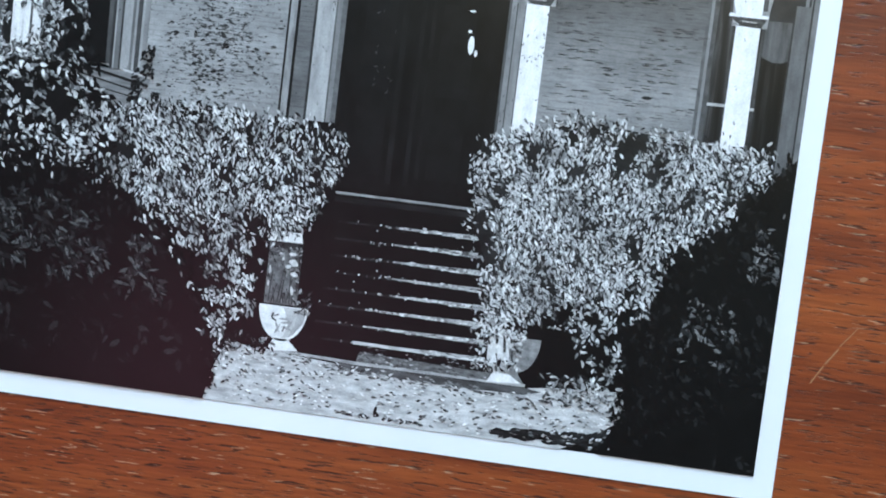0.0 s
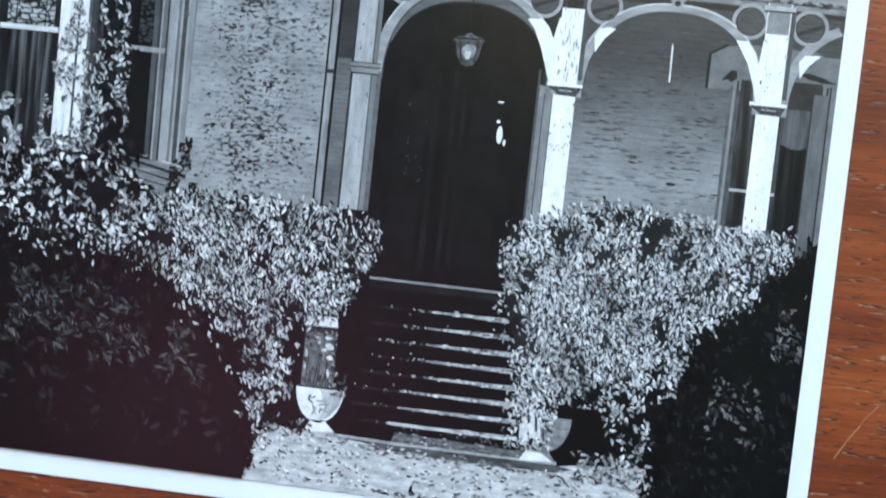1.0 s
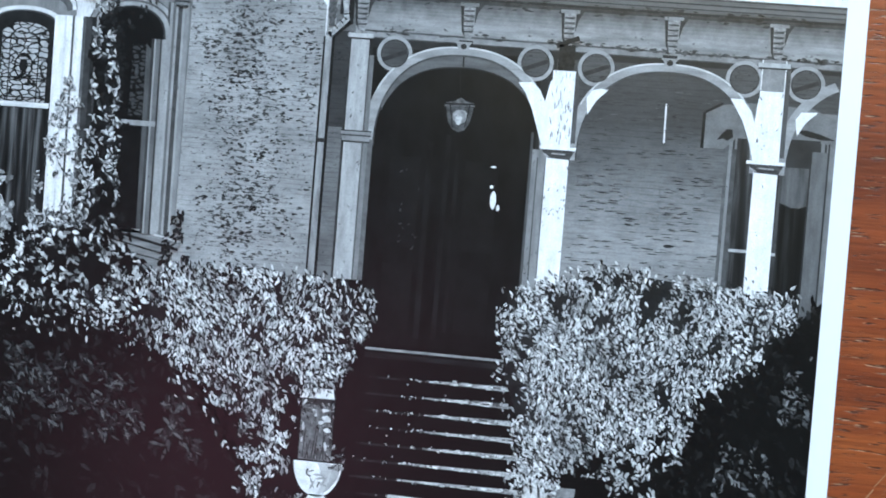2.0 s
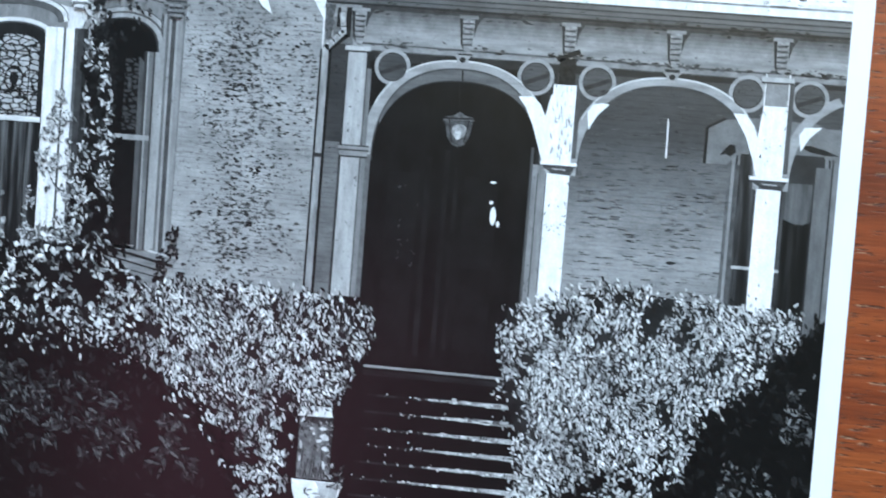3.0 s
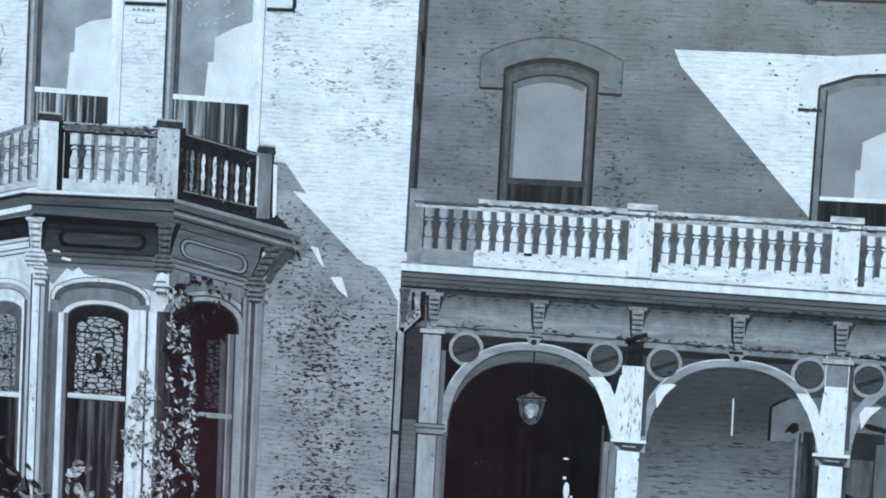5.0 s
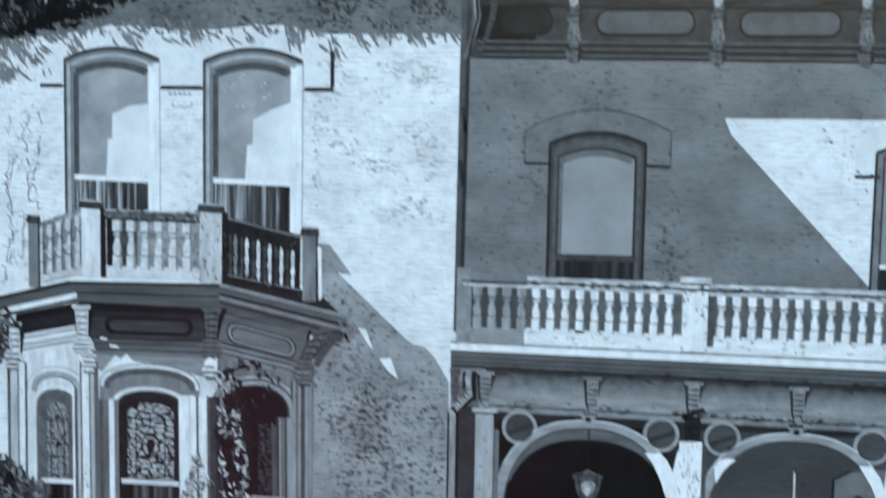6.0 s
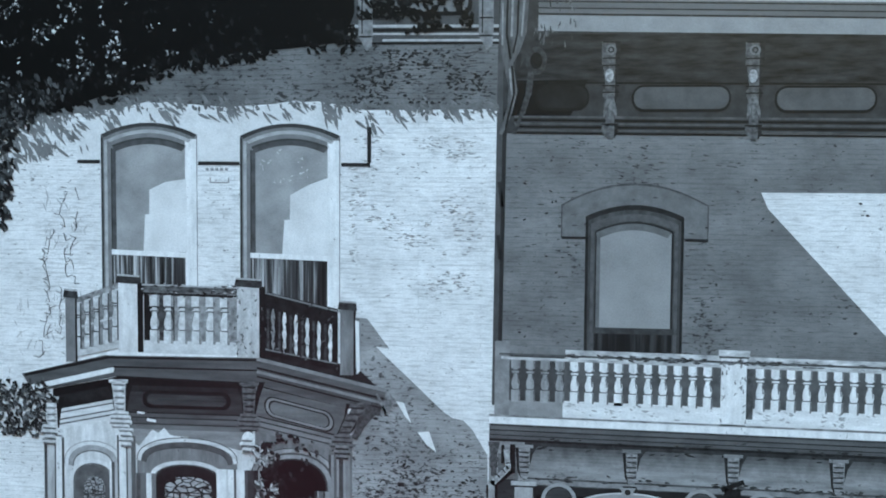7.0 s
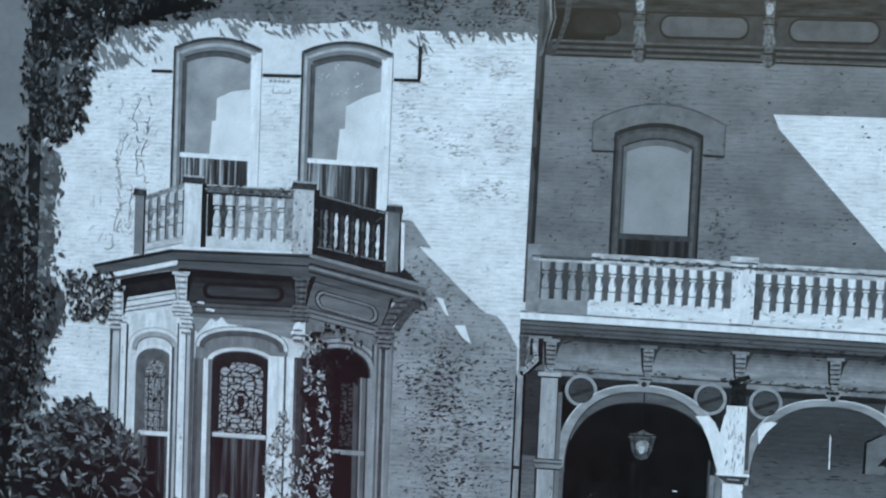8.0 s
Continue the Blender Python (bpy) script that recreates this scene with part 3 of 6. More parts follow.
ink("wall_mark", [rect(-195.0 + 1.25 * i, 207.3, -194.2 + 1.25 * i, 208.0) for i in range(5)] + [rect(-193.8, 204.2, -189.0, 204.5), rect(-194.0, 204.2, -193.7, 205.6), rect(-189.2, 204.2, -188.9, 205.6)], mottle(140, 184, 1.2), 6, wing, step=0.0003)
hood = ink("window_hood", [(-105.7, 191.7), (-99.8, 191.7), (-99.4, 197.0), (-76.4, 197.0), (-76.4, 191.5), (-70.9, 191.4)] + segment(-88.4, 17.4, 198.6, 6.2, flat=True), mottle(118, 142, 4), 5, recess)
HOODLINE = mottle(80, 112, 2)
ink("hood_line", low_band(-88.4, 17.2, 198.5, 5.9, 17.5, 198.7, 6.2, 191.6), HOODLINE, 6, hood)
ink_each("hood_line", [line(-105.7, 191.6, -99.8, 191.6, 0.6), line(-76.4, 191.4, -70.9, 191.3, 0.7)], mottle(44, 64, 2), 7, hood)
mid_window = ink("window_frame", low_arch(-88.2, 11.6, 160, 196.3, 3.3), painted(78, 106, 44, 0.3, 90), 6, recess, "printed arched window with a drawn white blind")
ink("frame_ridge", low_band(-88.3, 9.6, 193.2, 2.6, 10.4, 194.6, 2.9, 160), mottle(92, 118, 2), 7, mid_window)
ink("frame_line", low_band(-88.3, 11.0, 195.4, 3.1, 11.7, 196.3, 3.4, 160), mottle(42, 66, 2), 7, mid_window)
ink("frame_line", low_band(-88.3, 8.8, 192.6, 2.5, 9.3, 193.0, 2.6, 160), mottle(42, 66, 2), 7.5, mid_window)
ink("blind", low_arch(-88.4, 8.9, 169.8, 192.6, 2.6), mottle(150, 172, 14, wearing=0.1), 8, mid_window)
ink("blind_shade", [rect(-97.3, 169.9, -96.4, 192.6)] + low_band(-88.4, 7.9, 191.4, 2.2, 8.9, 192.6, 2.6), mottle(112, 134, 3), 8.5, mid_window)
ink("curtain", rect(-97.6, 160, -79.0, 169.0), folds(40, 84, 1.6), 8, mid_window)
ink("sash_bar", rect(-98.0, 168.4, -78.6, 169.9), mottle(66, 96, 2), 9, mid_window)
far_window = ink("window_hood", [(-28.9, 189.9), (-23.3, 190.0), (-23.3, 197.5), (-14, 199.5), (0, 199.4), (0, 204.0), (-10, 203.8), (-21.0, 202.8), (-28.6, 199.2)], HOOD, 5, recess)
ink("window_frame", [(-24.4, 158), (0, 158), (0, 199.0), (-8, 199.0), (-16, 198.2), (-24.2, 195.4)], mottle(120, 150, 4), 6, far_window)
ink("frame_line", [line(-24.3, 158, -24.1, 195.3, 0.6), line(-24.1, 195.3, -16, 198.1, 0.9), line(-16, 198.1, -8, 198.8, 0.9), line(-8, 198.8, 0, 198.6, 0.9), line(-22.4, 160, -22.3, 194.6, 0.5), line(-28.9, 189.7, -23.2, 189.7, 0.8)], DIM, 7, far_window, step=0.0006)
ink("blind", [(-22.2, 169), (0, 169), (0, 196.2), (-9, 196.2), (-16, 195.6), (-22.1, 193.4)], mottle(140, 160, 14, wearing=0.12), 8, far_window)
ink("blind_light", [(-14.4, 169), (0, 169), (0, 187), (-7, 185.8), (-13.2, 182.6), (-13.3, 175.9), (-14.4, 175.8)], mottle(206, 222, 8, wearing=0.12), 9, far_window)
ink("curtain", rect(-22.2, 158, 0, 168.4), folds(30, 80, 1.4), 8, far_window)
ink("sash_bar", rect(-22.4, 168.2, 0, 169.2), WHITE, 9, far_window)


# ---- balcony over the porch ----
def sag(x):
    return -0.012 * (x + 104)


def strip(x0, x1, y0, y1):
    return [(x0, y0 + sag(x0)), (x1, y0 + sag(x1)), (x1, y1 + sag(x1)), (x0, y1 + sag(x0))]


porch = ink("porch_front", strip(-122.8, 0, 130.6, 147.6), painted(136, 174, 76, 0.5), 10, label="printed white-painted porch with arches and brackets")
balcony = ink("balcony_base", [strip(-121, -104.9, 147.4, 151.2)], mottle(150, 172, 4), 11, label="printed balcony balustrade")
ink("balcony_plinth", [strip(-104.9, 0, 147.4, 151.6)], painted(224, 248, 120, 0.5), 12, balcony)
leaves("plinth_wear", strip(-104, -1, 147.8, 151.2), 70, 1.3, -4, 12, mottle(160, 206, 2), 13, balcony, gaps=0.9, gap_size=6, slim=0.3)
ink("cornice_edge", [strip(-122.9, 0, 145.2, 147.0)], WHITE, 13, porch)
ink("plinth_line", [strip(-122.9, 0, 147.0, 147.5)], mottle(84, 190, 1.4, 0.4, 1), 14, porch)
bands("cornice_moulding", -122.8, 145.2 + sag(-122.8), 0, 145.2 + sag(0), (0.5, 0.9, 0.35, 0.9, 0.25, 0.8, 0.6), (mottle(58, 88, 3), painted(104, 130, 54, 0.3), mottle(50, 76, 3), painted(96, 124, 50, 0.3), mottle(46, 70, 3), painted(86, 116, 44, 0.4), mottle(34, 60, 3)), 12, porch)
rail_tone = mottle(150, 244, 2.4, 0.5, 1.4)
ink("handrail", [strip(-120.5, -104.4, 162.4, 164.6)], MID, 12, balcony)
ink("handrail", [strip(-104.4, -66.5, 161.9, 164.2)], rail_tone, 13, balcony)
ink("handrail", [strip(-61.2, -18.6, 162.0, 164.1)], rail_tone, 13, balcony)
ink("handrail", [strip(-12, 0, 161.8, 163.8)], rail_tone, 13, balcony)
ink("handrail_line", [strip(-120.5, 0, 162.4, 162.9)], mottle(56, 130, 1.2, 0.4, 1), 14, balcony)
leaves("rail_chip", strip(-104, -1, 162.0, 163.2), 190, 1.6, 0, 8, leafy((0, 40), (1, 150)), 15, balcony, gaps=0.9, gap_size=4, slim=0.25)
ink("rail_gap", strip(-118.2, -104.6, 151, 162.6), mottle(76, 98, 3), 11, balcony)
ink("balcony_end_post", rect(-121.6, 147.6, -118.0, 166), mottle(140, 172, 3), 12, balcony)
lit_tone, dull_tone = painted(222, 250, 130, 0.2, 90), painted(150, 186, 80, 0.3, 90)
for x0, step, count, tone in ((-116.5, 3.6, 4, dull_tone), (-102.1, 3.54, 10, lit_tone), (-58.0, 3.61, 11, lit_tone), (-9.6, 3.5, 3, lit_tone)):
    for i in range(count):
        x = x0 + step * i
        low, high = 150.9 + sag(x), 161.9 + sag(x)
        b = ink("baluster", turned(x, low, high, 2.45), tone, 12, balcony)
        ink("baluster_side", [rect(x + 0.75, low + 0.2, x + 1.18, low + 2.9), rect(x + 0.8, high - 2.5, x + 1.2, high - 0.3), line(x + 0.75, low + 4.4, x + 0.45, low + 6.6, 0.3)], mottle(104, 168, 1.2), 13, b)
        ink("baluster_ring", [rect(x - 0.7, low + 2.95, x + 0.7, low + 3.2), rect(x - 0.85, low + 7.0, x + 0.85, low + 7.2), rect(x - 0.6, low + 7.65, x + 0.6, low + 8.0)], mottle(70, 130, 1.2), 13, b)
ink("rail_shade", [strip(-104.6, 0, 151.4, 162.2)], mottle(92, 122, 3), 11, balcony)
ink("lower_rail", [strip(-120, 0, 161.3, 162.0)], mottle(150, 236, 1.6, 0.4, 1), 13, balcony)
for x0, x1 in ((-67.2, -61.2), (-18.8, -12.2)):
    p = ink("balcony_post", [strip(x0, x1, 147.0, 164.2)], WHITE, 14, balcony)
    leaves("peeling_paint", strip(x0, x1, 148, 164), 26 if x0 < -50 else 8, 1.1, 80, 30, mottle(110, 190, 1.5), 15, p, gaps=0.9, gap_size=3, slim=0.35)
    ink("post_cap", [strip(x0 - 0.7, x1 + 0.7, 164.0, 165.6)], rail_tone, 15, p)
    ink("cap_line", [strip(x0 - 0.5, x1 + 0.5, 163.6, 164.1), strip(x0, x1, 147.2, 147.6)], mottle(50, 140, 1.5), 16, p)
    ink("post_side", [strip(x1, x1 + 1.6, 149, 162)], mottle(60, 120, 2), 13, p)

# ---- porch arcade ----
for k in range(6):
    ink("frieze_shadow", [strip(-114, 0, 140.9 - 0.9 * (k + 1), 140.9 - 0.9 * k)], mottle(76 + 13 * k if k else 52, 112 + 11 * k if k else 88, 3), 11, porch)
leaves("frieze_stain", strip(-110, -1, 131.2, 133.4), 80, 1.3, 0, 20, leafy((0, 80), (1, 150)), 12, porch, gaps=0.95, gap_size=5, slim=0.3)
ink("arcade_shade", rect(-117, 102, 0, 130.9), mottle(44, 64, 5), 9, porch)
ink("beam_edge", [strip(-114, 0, 130.5, 131.7)], mottle(132, 168, 3), 13, porch)
ink("beam_line", [strip(-114, 0, 131.7, 132.15), strip(-114, 0, 130.2, 130.5)], mottle(44, 120, 1.6, 0.3, 2.0), 13, porch)
leaves("frieze_stain", strip(-112, -1, 131.6, 132.8), 110, 1.6, 0, 8, leafy((0, 40), (1, 110)), 14, porch, gaps=0.8, gap_size=5, slim=0.3, seed=4)
leaves("frieze_stain", strip(-112, -1, 139.2, 142.0), 120, 1.5, 0, 10, leafy((0, 36), (1, 90)), 14, porch, gaps=0.8, gap_size=5, slim=0.3, seed=5)
BRACKET, BRACKET_DARK = mottle(104, 186, 0.9, 0.4, 1.6), mottle(36, 72, 1.2)
for bx in (-114.2, -88.1, -63.9, -39.4, -15.0):
    s = sag(bx)
    top = 140.4 + s
    b = ink("porch_bracket", [(bx - 1.5, top - 0.9), (bx + 1.5, top - 0.9), (bx + 1.4, top - 6.4), (bx + 0.9, top - 8.6), (bx + 0.2, top - 9.2), (bx - 0.7, top - 8.4), (bx - 1.3, top - 6.2)], BRACKET, 15, porch)
    ink("bracket_cap", [rect(bx - 2.2, top - 0.9, bx + 2.3, top - 0.1)], painted(128, 168, 60, 0.4), 16, b)
    ink("bracket_side", [(bx - 2.1, top - 0.9), (bx - 1.3, top - 0.9), (bx - 1.1, top - 6.2), (bx - 0.6, top - 8.6), (bx - 1.5, top - 7.0)], BRACKET_DARK, 16, b)
    for k, h in enumerate((1.9, 3.1, 4.4, 5.6, 6.9)):
        ink("bracket_rung", [(bx - 1.25, top - h), (bx + 1.35, top - h + 0.1), (bx + 1.1, top - h - 0.42), (bx - 0.9, top - h - 0.36)], mottle(56, 104, 1.0), 17, b)
        ink("bracket_boss", ellipse(bx + 0.15, top - h + 0.42, 0.7, 0.24, 10), mottle(120, 184, 0.8), 17, b)
    ink("bracket_shadow", [(bx + 1.4, top - 0.4), (bx + 3.4, top - 0.4), (bx + 2.2, top - 2.4), (bx + 1.5, top - 5.5)], mottle(50, 84, 2), 14, porch)
    ink("bracket_shadow", rect(bx - 1.9, 129.9 + s, bx + 1.5, 131.2 + s), BRACKET_DARK, 14, porch)
ink("broken_corner", [rect(-65.8, 125, -61.9, 131.4), line(-66.5, 131, -61.2, 133.2, 1.2)], mottle(16, 60, 1.2), 17, porch)
porch_wall = ink("porch_wall", rect(-66, 60, 0, 128), brick(152, 176, 48, 0.35, 1.5, (86, 1.0), (114, 0.2), 0.6), 10, label="printed brick wall inside the porch")
leaves("brick_joint", rect(-60.5, 76, -25, 122), 330, 2.5, 0, 3, leafy((0, 60), (1, 112)), 11, porch_wall, gaps=0.75, gap_size=8, slim=0.1, seed=13)
ink("wall_fleck", [leaf(-36.3, 85.3, 2.6, 0.9, 0), leaf(-44, 90, 1.6, 0.3, 0), leaf(-31, 101, 1.6, 0.3, 0)], DIM, 11, porch_wall, step=0.0006)
doorway = ink("doorway", rect(-111, 40, -69.6, 128), mottle(10, 34, 5, 1.0, 0.5), 10, label="printed dark doorway with a double door")
ink("door_stile", [rect(-95.6, 58, -94.2, 106), rect(-91.2, 58, -90.0, 108), rect(-88.6, 60, -87.6, 104)], mottle(16, 46, 3, 1.0, 0.3), 11, doorway)
for box in ((-104.5, 60, -97, 76), (-86, 60, -78, 76), (-104.5, 80, -97, 102), (-86, 80, -78, 102)):
    ink("door_panel", rect(*box), mottle(20, 38, 6), 11, doorway)
ink("door_mark", [ellipse(-78.7, 93.0, 0.75, 2.2, 14), ellipse(-77.4, 91.2, 0.4, 0.8, 10), ellipse(-79.3, 96.2, 0.5, 0.4, 8), ellipse(-79.2, 101, 0.8, 0.25, 8)], WHITE, 12, doorway)
leaves("door_glint", rect(-103, 78, -96, 100), 14, 0.9, 40, 60, mottle(50, 110, 2), 12, doorway, gaps=0.4)
lantern = ink("lantern", [(-91.2, 111.2), (-90.0, 109.4), (-88.5, 108.8), (-87.0, 109.4), (-85.9, 111.2), (-85.2, 114.9), (-91.9, 114.9)], mottle(60, 120, 1.4), 13, doorway, "printed glass porch lantern")
ink("lantern_lid", [(-92.4, 114.8), (-84.8, 115.1), (-85.2, 116.0), (-87.0, 116.3), (-88.4, 117.2), (-90.0, 116.2), (-92.0, 115.8)], mottle(80, 130, 1.2), 14, lantern)
ink("lantern_glow", [ellipse(-88.3, 112.6, 1.9, 1.7, 14)], mottle(110, 180, 1.2), 14, lantern)
ink("lantern_glow", [ellipse(-88.6, 111.8, 0.8, 1.3, 14)], mottle(160, 226, 1.0), 16, lantern)
ink("lantern_line", [line(-92.2, 115.5, -84.8, 115.7, 0.4), line(-90.0, 110, -90.9, 115.4, 0.25), line(-87, 110, -86.2, 115.4, 0.25), line(-88.7, 118.3, -89.3, 126, 0.25)], LEAD, 14, lantern)
ink("wire", line(-39.55, 118.9, -39.4, 109.7, 0.38), WHITE, 12, porch_wall)

# window inside the porch
pw = ink("porch_window", rect(-24.2, 60, 0, 119), mottle(120, 148, 4), 11, porch_wall, "printed tall window with curtains")
ink("pane", [rect(-22.4, 60, -17, 112), rect(-13.5, 60, -3.6, 112)], folds(34, 116, 2.2), 12, pw)
stripes("window_jamb", (-25.0, -24.2, -23.5, -22.4), (mottle(96, 124, 2), painted(140, 166, 80, 0.3, 90), mottle(84, 112, 2)), 60, 109.4, 12.5, pw)
ink("frame_line", [rect(-23.4, 60, -22.9, 112), rect(-2.4, 60, -1.9, 112), rect(-3.7, 60, -3.2, 112)], DIM, 13, pw)
ink("curtain_edge", [rect(-12.2, 88, -9.8, 111), rect(-5.4, 60, -4.3, 84)], mottle(70, 104, 2, 1, 0.2), 13, pw)
ink("sash_bar", [rect(-22.4, 85.2, -17, 85.9), rect(-13.5, 85.0, -3.6, 85.7)], PALE, 14, pw)
ink("window_hood", [(-30.2, 109.2), (-25.5, 109.2), (-22.5, 112.2), (-12, 112.4), (-7, 114.6), (-2.5, 112), (0, 111), (0, 117.6), (-6, 120), (-20, 120.4), (-26.5, 119.6), (-30.2, 117.4)], mottle(116, 140, 4), 14, pw)
ink("hood_edge", [line(-30.5, 109.2, -30.5, 117.6, 0.7), line(-30.4, 117.6, -26.4, 119.9, 0.6)], mottle(30, 50, 2), 15, pw)
ink("curtain", rect(-11.4, 96.6, -5.5, 108.6), mottle(86, 124, 1.6, 1, 0.15), 13, pw)
ink("dark_glass", [(-11.6, 60), (-5.5, 60), (-5.5, 97.2), (-8, 96.2), (-11.6, 97.6)], folds(20, 66, 1.8), 14, pw)
ink("window_jamb", rect(-5.2, 60, -1.5, 110), mottle(104, 132, 2, 1, 0.2), 14, pw)
ink("frame_line", [rect(-5.5, 60, -5.1, 110), rect(-1.6, 60, -1.2, 112)], DIM, 15, pw)
ink("hood_hole", [[(-27.2, 111.3), (-26.3, 112.6), (-25.1, 114.0), (-23.8, 113.9), (-23.5, 112.2), (-24.8, 111.2), (-25.7, 111.7)], leaf(-5, 113.8, 9, 1.5, -12)], mottle(34, 56, 2), 15, pw)
ink("hood_shade", rect(-12.4, 106, -3.4, 112.6), DIM, 13, pw)

ARCH = painted(152, 182, 90, 0.25)
for cx, rise in ((-88.9, 0.9), (-39.6, 0.0), (9.3, -0.4)):
    start = 0 if cx < 0 else 114
    a = ink("arch", bow(cx, 104, 20.4, 22.5 + rise, 23.0, 24.5 + rise, start, 180), ARCH, 16, porch)
    if cx > 0:
        continue
    ink("arch_line", bow(cx, 104, 20.05, 22.1 + rise, 20.45, 22.55 + rise), mottle(70, 104, 2), 17, a)
    ink("arch_light", bow(cx, 104, 22.6, 24.1 + rise, 22.9, 24.45 + rise, 40, 150), mottle(196, 226, 3), 17, a)
    ink("keystone", [(cx - 1.5, 127.2 + rise), (cx + 1.6, 127.2 + rise), (cx + 1.4, 128.8 + rise), (cx + 2.2, 129.7 + rise), (cx - 2.1, 129.7 + rise), (cx - 1.3, 128.8 + rise)], ARCH, 18, a)
    ink("keystone_boss", [ellipse(cx + 0.1, 128.6 + rise, 0.75, 0.7, 14)], mottle(40, 70, 2), 19, a)
ink("arch_soffit", bow(-88.7, 104, 20.3, 20.3, 20.3, 23.3, 24, 158), painted(100, 124, 60, 0.2), 15, porch)
ink("soffit_edge", bow(-88.7, 104, 20.2, 20.1, 20.3, 20.5, 40, 140), mottle(40, 64, 3), 15.5, porch)
ink("soffit_joint", line(-88.5, 124.6, -88.6, 127.6, 0.4), LEAD, 16, porch)
for cx, cy in ((-105.5, 126.8), (-71.2, 126.6), (-56.7, 126.3), (-22.0, 125.9), (-7.9, 125.5)):
    r = ink("spandrel_ring", ring(cx, cy, 3.35, 3.35, 4.35, 4.35, 0, 360, 32), ARCH, 17, porch)
    ink("ring_hole", ellipse(cx, cy, 3.35, 3.35, 28), brick(82, 108, 40, 0.8), 17.4, r)
    ink("ring_line", ring(cx, cy, 3.2, 3.2, 3.45, 3.45, 0, 360, 32), mottle(40, 72, 2), 18, r)
    ink("ring_shade", line(cx - 3.0, cy - 1.7, cx + 2.9, cy + 0.6, 1.0), mottle(50, 74, 2), 18, r)
SUNWOOD = painted(236, 252, 150, 0.3, 90)
ink("arch_sunlit", [[(-74.9, 121.8), (-71.4, 122.0), (-69.6, 120.4), (-68.2, 117.6), (-67.2, 122.6), (-66.4, 123.0), (-66.4, 106.4), (-68.0, 106.2), (-69.4, 110.4), (-71.0, 115.2), (-73.0, 119.4)]], SUNWOOD, 19, porch)
ink("arch_sunlit", [[(-58.4, 119.2), (-57.2, 121.0), (-55.2, 121.5), (-53.4, 121.3), (-56.0, 118.6), (-57.9, 115.2)]], SUNWOOD, 19, porch)
ink("arch_sunlit", [[(-24.8, 121.2), (-22.0, 121.2), (-19.9, 118.6), (-18.9, 115.8), (-18.4, 121.6), (-17.6, 122.4), (-17.6, 106.2), (-18.4, 106.2), (-19.6, 110.6), (-21.6, 116.0)]], SUNWOOD, 19, porch)
ink("arch_sunlit", [[(-9.6, 117.2), (-8.4, 119.0), (-4.6, 119.2), (-7.2, 116.6), (-9.0, 113.4)]], SUNWOOD, 19, porch)

for x0, x1, y0, side in ((-116.4, -111.9, 71, -109.2), (-66.8, -61.4, 60, None), (-18.2, -12.6, 60, None)):
    top = 130.8 if x0 != -66.8 else 125.2
    p = ink("porch_post", [rect(x0, y0, x1, top)], SUNWOOD if x0 > -70 else painted(164, 194, 84, 0.3, 90), 20, porch)
    if x0 == -66.8:
        leaves("peeling_paint", rect(x0, 107, x1, 125), 40, 1.7, 86, 10, leafy((0, 120), (1, 214)), 21, p, gaps=0.9, gap_size=3, slim=0.16)
        leaves("peeling_paint", rect(x0, 74, x1, 104), 26, 0.9, 60, 30, leafy((0, 80), (1, 180)), 21, p, gaps=1.0, gap_size=4, slim=0.35)
    else:
        leaves("peeling_paint", rect(x0, 74, x1, 126), 14, 1.0, 80, 30, leafy((0, 70), (1, 170)), 21, p, gaps=1.0, gap_size=4, slim=0.3, seed=int(x1))
    if side:
        stripes("post_side", (x1, x1 + 0.4, x1 + 1.5, side), (mottle(96, 124, 2), painted(128, 152, 70, 0.3, 90), mottle(104, 130, 2)), y0, 105.5, 21, p)
        ink("post_line", rect(x0 - 0.6, y0, x0, top), mottle(52, 84, 2), 21, p)
        stripes("post_side", (x1, x1 + 0.35, x1 + 1.4), (mottle(84, 112, 2), painted(120, 150, 70, 0.3, 90)), 107, 126, 19, p)
        ink("capital", [[(x0 - 0.9, 107.2), (x1 + 2.2, 107.2), (x1 + 1.7, 104.6), (x0 - 0.4, 104.6)]], painted(132, 164, 70, 0.4), 22, p)
        ink_each("capital_line", [rect(x0 - 0.9, 106.1, x1 + 2.2, 106.4), rect(x0 - 0.5, 104.5, x1 + 1.8, 104.9), rect(x0 - 0.9, 107.2, x1 + 2.2, 107.5)], mottle(52, 84, 2), 23, p)
    else:
        ink("post_side", rect(x1 - 0.1, 108, x1 + 1.1, top - 1), mottle(76, 112, 2, 1, 0.3), 19, p)
        ink("capital", [[(x0 - 1.5, 106.4), (x1 + 1.3, 106.4), (x1 + 0.6, 105.0), (x1 + 0.1, 104.0), (x0 + 0.2, 104.2), (x0 - 0.6, 105.2)]], mottle(40, 104, 1.0, 0.3, 1.4), 22, p)
        ink("capital_top", rect(x0 - 1.8, 106.2, x1 + 1.5, 107.0), SUNWOOD, 23, p)
        ink("capital_light", [line(x0 - 0.8, 105.2, x0 + 0.6, 104.4, 0.35), line(x0 + 1.2, 105.3, x1 - 1, 105.2, 0.3)], PALE, 23, p)
    if x0 != -66.8:
        ink("post_head", rect(x0 - 0.9, 130.0 + sag(x0), x1 + 0.9, 131.1 + sag(x0)), PALE, 22, p)
        ink("post_line", rect(x0 - 0.9, 129.6 + sag(x0), x1 + 0.9, 130.0 + sag(x0)), DIM, 22, p)
ink("upper_post_shade", rect(-18.0, 123.4, -12.8, 130.8), mottle(140, 164, 2), 21, porch)
ink("door_casing", rect(-70.6, 60, -67.0, 106), painted(134, 164, 80, 0.3, 90), 19, porch)
